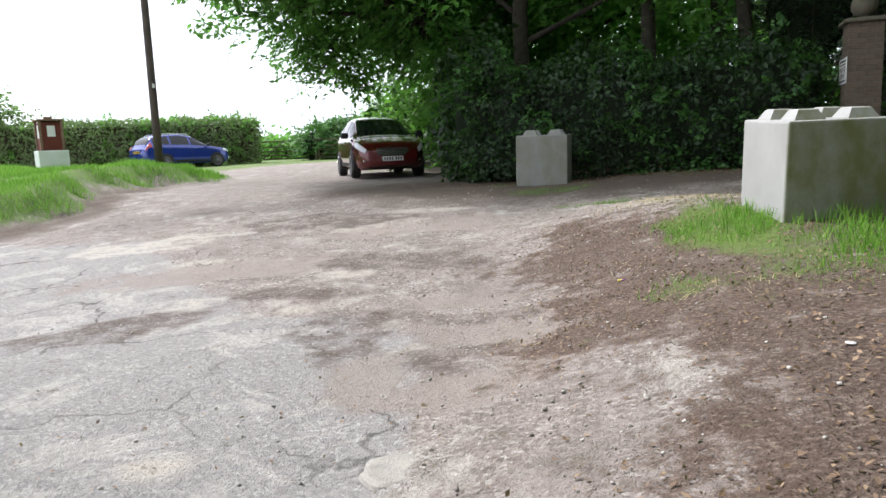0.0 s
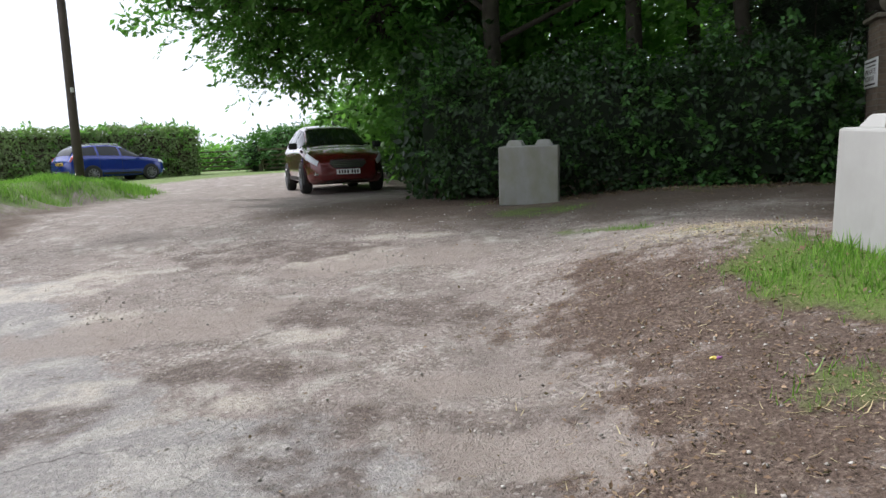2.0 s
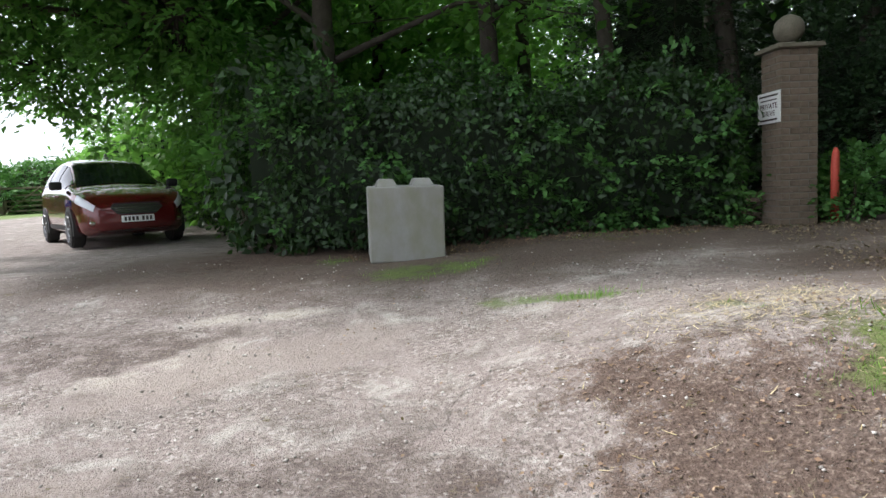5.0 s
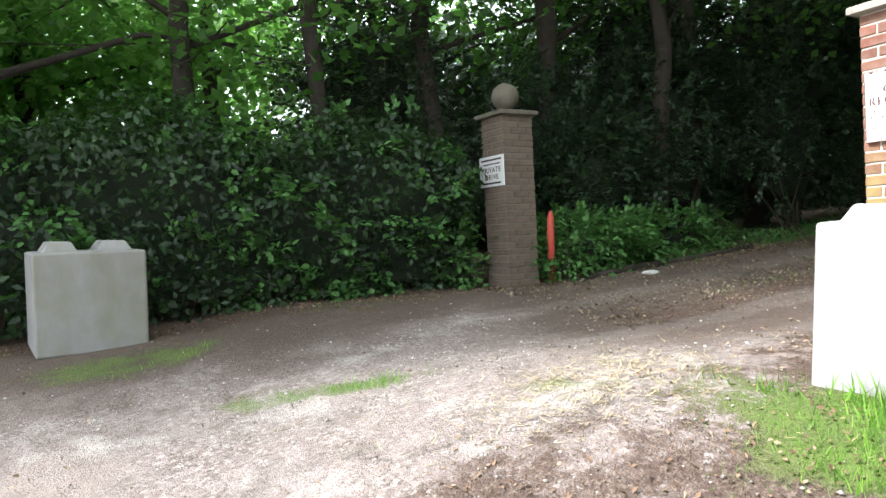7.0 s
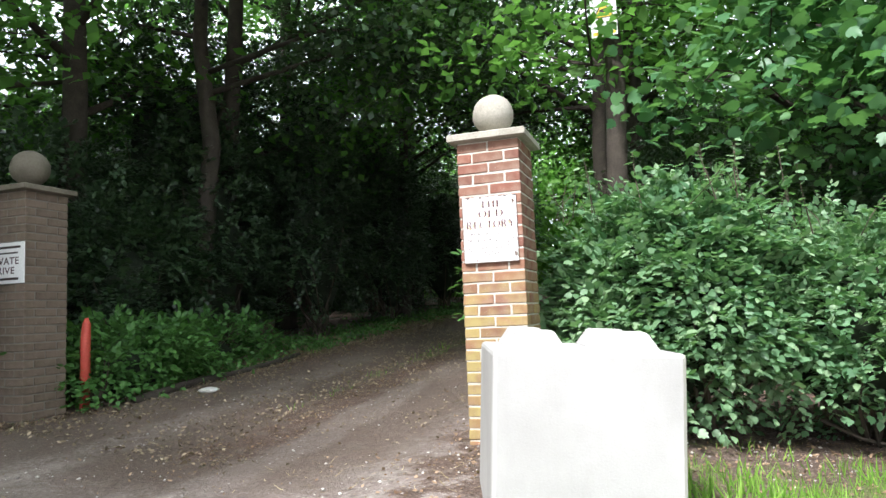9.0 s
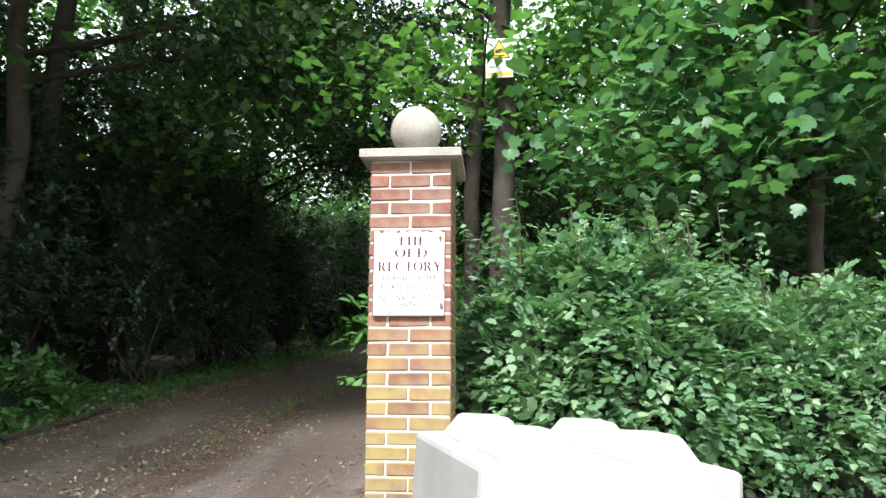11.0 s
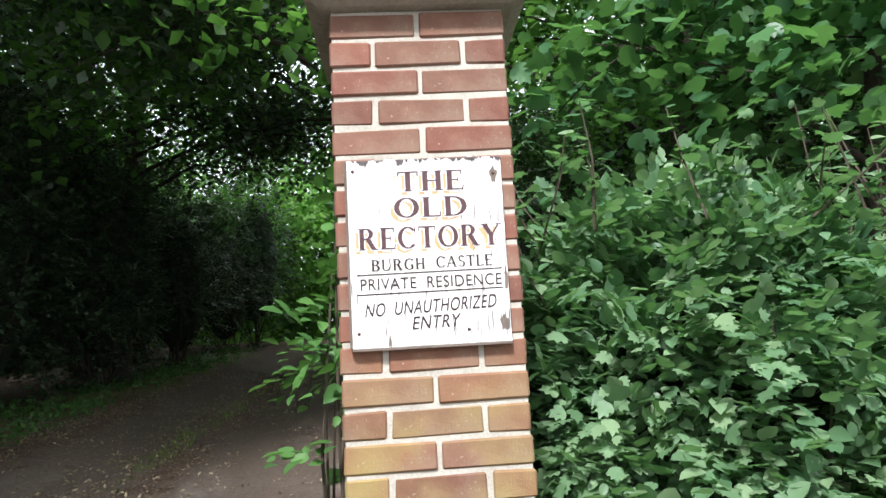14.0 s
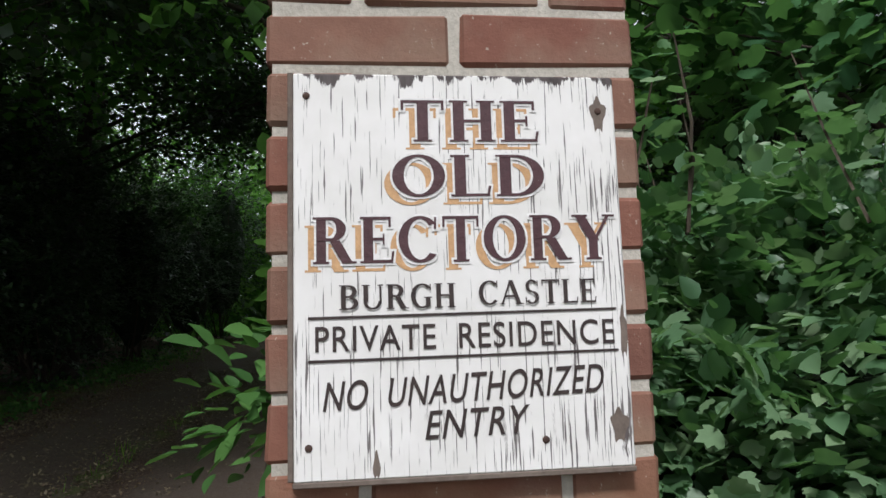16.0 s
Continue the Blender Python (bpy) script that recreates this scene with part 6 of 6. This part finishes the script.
tagged(leaves("dead_leaves", np.stack([x, y, height(x, y) + 0.010], 1), np.tile((0, 0, 1.0), (len(x), 1)), rng.uniform(0.014, 0.038, len(x)), OVAL, DEAD, None, rng, 0, 0.45), "brown dead leaves and husks on the ground", "leaf litter", kind="stuff")


def grass_patch(label, n, x0, x1, y0, y1, tall, seed, floor=0.12, bare=1.1):
    rng = np.random.default_rng(seed)
    x, y = scatter(rng, n, x0, x1, y0, y1, lambda x, y: np.where(zones(x, y)[0] > floor, zones(x, y)[0] ** 1.5 * np.clip(0.5 + 0.4 * (1.1 - bare) + bare * fbm(x, y, 1.7, 5.0), 0.05, 1), 0) * (1 - blocked(x, y)))
    lush = np.clip(0.65 + 0.6 * fbm(x, y, 1.1, 9.0), 0.3, 1.3)
    nr = rng.normal(0, 1, (len(x), 3))
    nr[:, 2] = 0.15
    return tagged(leaves("grass", np.stack([x, y, height(x, y) - 0.01], 1), nr, tall * rng.uniform(0.45, 1.2, len(x)) * lush, BLADE, GRASS, None, rng, 0, 0.2, True), label, "grass", kind="stuff")


grass_patch("rough green grass round the concrete block", 40000, -0.9, 3.2, 3.2, 7.9, 0.145, 81)
grass_patch("short grass along the edge of the drive", 60000, -4.0, 3.0, 7.9, 11.8, 0.085, 82)
grass_patch("grass and weeds in the shade beside the drive", 60000, 2.5, 26.0, 9.0, 13.6, 0.15, 83)
grass_patch("bright green grass on the verge", 190000, -24, -10.5, 3.0, 19.0, 0.20, 84, bare=0.35)

OLD_PATCH = surface("broken_pale_tarmac", (0.24, 0.225, 0.20), (0.42, 0.39, 0.34), 14.0, 0.9, fine=90.0, bumps=0.8, dist=0.01)
px_, py_ = -1.12, 2.13
bm = bmesh.new()
prev = None
for r, z in ((0.150, -0.012), (0.140, 0.004), (0.115, 0.010), (0.03, 0.008)):
    ring = [bm.verts.new((px_ + r * (1 + 0.10 * math.sin(3 * q + 1) + 0.05 * math.sin(7 * q)) * math.cos(q), py_ + r * (1 + 0.08 * math.cos(4 * q)) * math.sin(q), ground_at(px_, py_) + z)) for q in np.linspace(0, 2 * math.pi, 36, endpoint=False)]
    if prev:
        for k in range(36):
            bm.faces.new((prev[k], prev[(k + 1) % 36], ring[(k + 1) % 36], ring[k]))
    prev = ring
bm.faces.new(prev)
tagged(part("tarmac_patch", bm, OLD_PATCH), "round broken patch of pale old tarmac", "patch", kind="structure")


edging = thing("edging_log", Matrix.Identity(4), "dark rotting log edging the drive", "log")
line = [(2.9 + 0.9 * k, 10.72 + 0.085 * k + 0.05 * math.sin(k * 1.7)) for k in range(5)]
part("log", tube([(x, y, ground_at(x, y) + 0.02 + 0.012 * math.sin(k * 2.3)) for k, (x, y) in enumerate(line)], [0.042 + 0.012 * math.sin(k * 1.3) for k in range(5)], 9), BARK, edging, smooth=True)

STRAW = foliage("dry_straw", (0.26, 0.19, 0.10), (0.42, 0.33, 0.18), (0.62, 0.53, 0.33), 0.8, 0.1)
rng = np.random.default_rng(91)
x, y = scatter(rng, 26000, -1.6, 1.6, 3.6, 8.2, lambda x, y: np.clip(1.2 - np.hypot((x + 0.25) / 0.75, (y - 7.15) / 0.5), 0, 1) + 0.5 * np.clip(1 - np.hypot((x - 0.1) / 0.6, (y - 4.2) / 0.35), 0, 1) + 0.02)
tagged(leaves("dry_straw", np.stack([x, y, height(x, y) + 0.008], 1), np.tile((0, 0, 1.0), (len(x), 1)), rng.uniform(0.03, 0.09, len(x)), BLADE, STRAW, None, rng, 0, 0.12), "pale dry straw and husks on the bank", "straw", kind="stuff")

rng = np.random.default_rng(93)
x, y = scatter(rng, 30000, 1.5, 16, 7.6, 11.2, lambda x, y: np.clip(0.12 + 0.5 * np.exp(-((y - 9.35 - 0.02 * x) / 0.35) ** 2) + 0.6 * np.exp(-((y - 10.7 - 0.06 * (x - 2.9)) / 0.3) ** 2) + 0.35 * fbm(x, y, 2.4, 5.0), 0, 1) * (1 - blocked(x, y)))
FALLEN = foliage("fallen_leaf", (0.07, 0.045, 0.028), (0.17, 0.12, 0.075), (0.40, 0.33, 0.22), 0.7, 0.05)
tagged(leaves("fallen_leaves", np.stack([x, y, height(x, y) + 0.012], 1), np.tile((0, 0, 1.0), (len(x), 1)), rng.uniform(0.02, 0.055, len(x)), OVAL, FALLEN, None, rng, 0, 0.5), "brown and buff fallen leaves along the drive", "leaf litter", kind="stuff")

x, y = scatter(rng, 26000, 2.8, 24, 10.5, 13.4, lambda x, y: np.clip(0.35 + 1.2 * fbm(x, y, 1.3, 4.0), 0, 1) * smooth_step((y - 10.55 - 0.06 * (x - 2.9)) / 0.5))
nr = rng.normal(0, 0.6, (len(x), 3))
nr[:, 2] = 0.8
tagged(leaves("ground_ivy", np.stack([x, y, height(x, y) + 0.02 + 0.16 * rng.random(len(x)) ** 2], 1), nr, rng.uniform(0.035, 0.085, len(x)), BROAD, LEAF_NETTLE, None, rng, 0.3, 0.6), "low green weeds and ivy on the bank of the drive", "ground plants", kind="stuff")
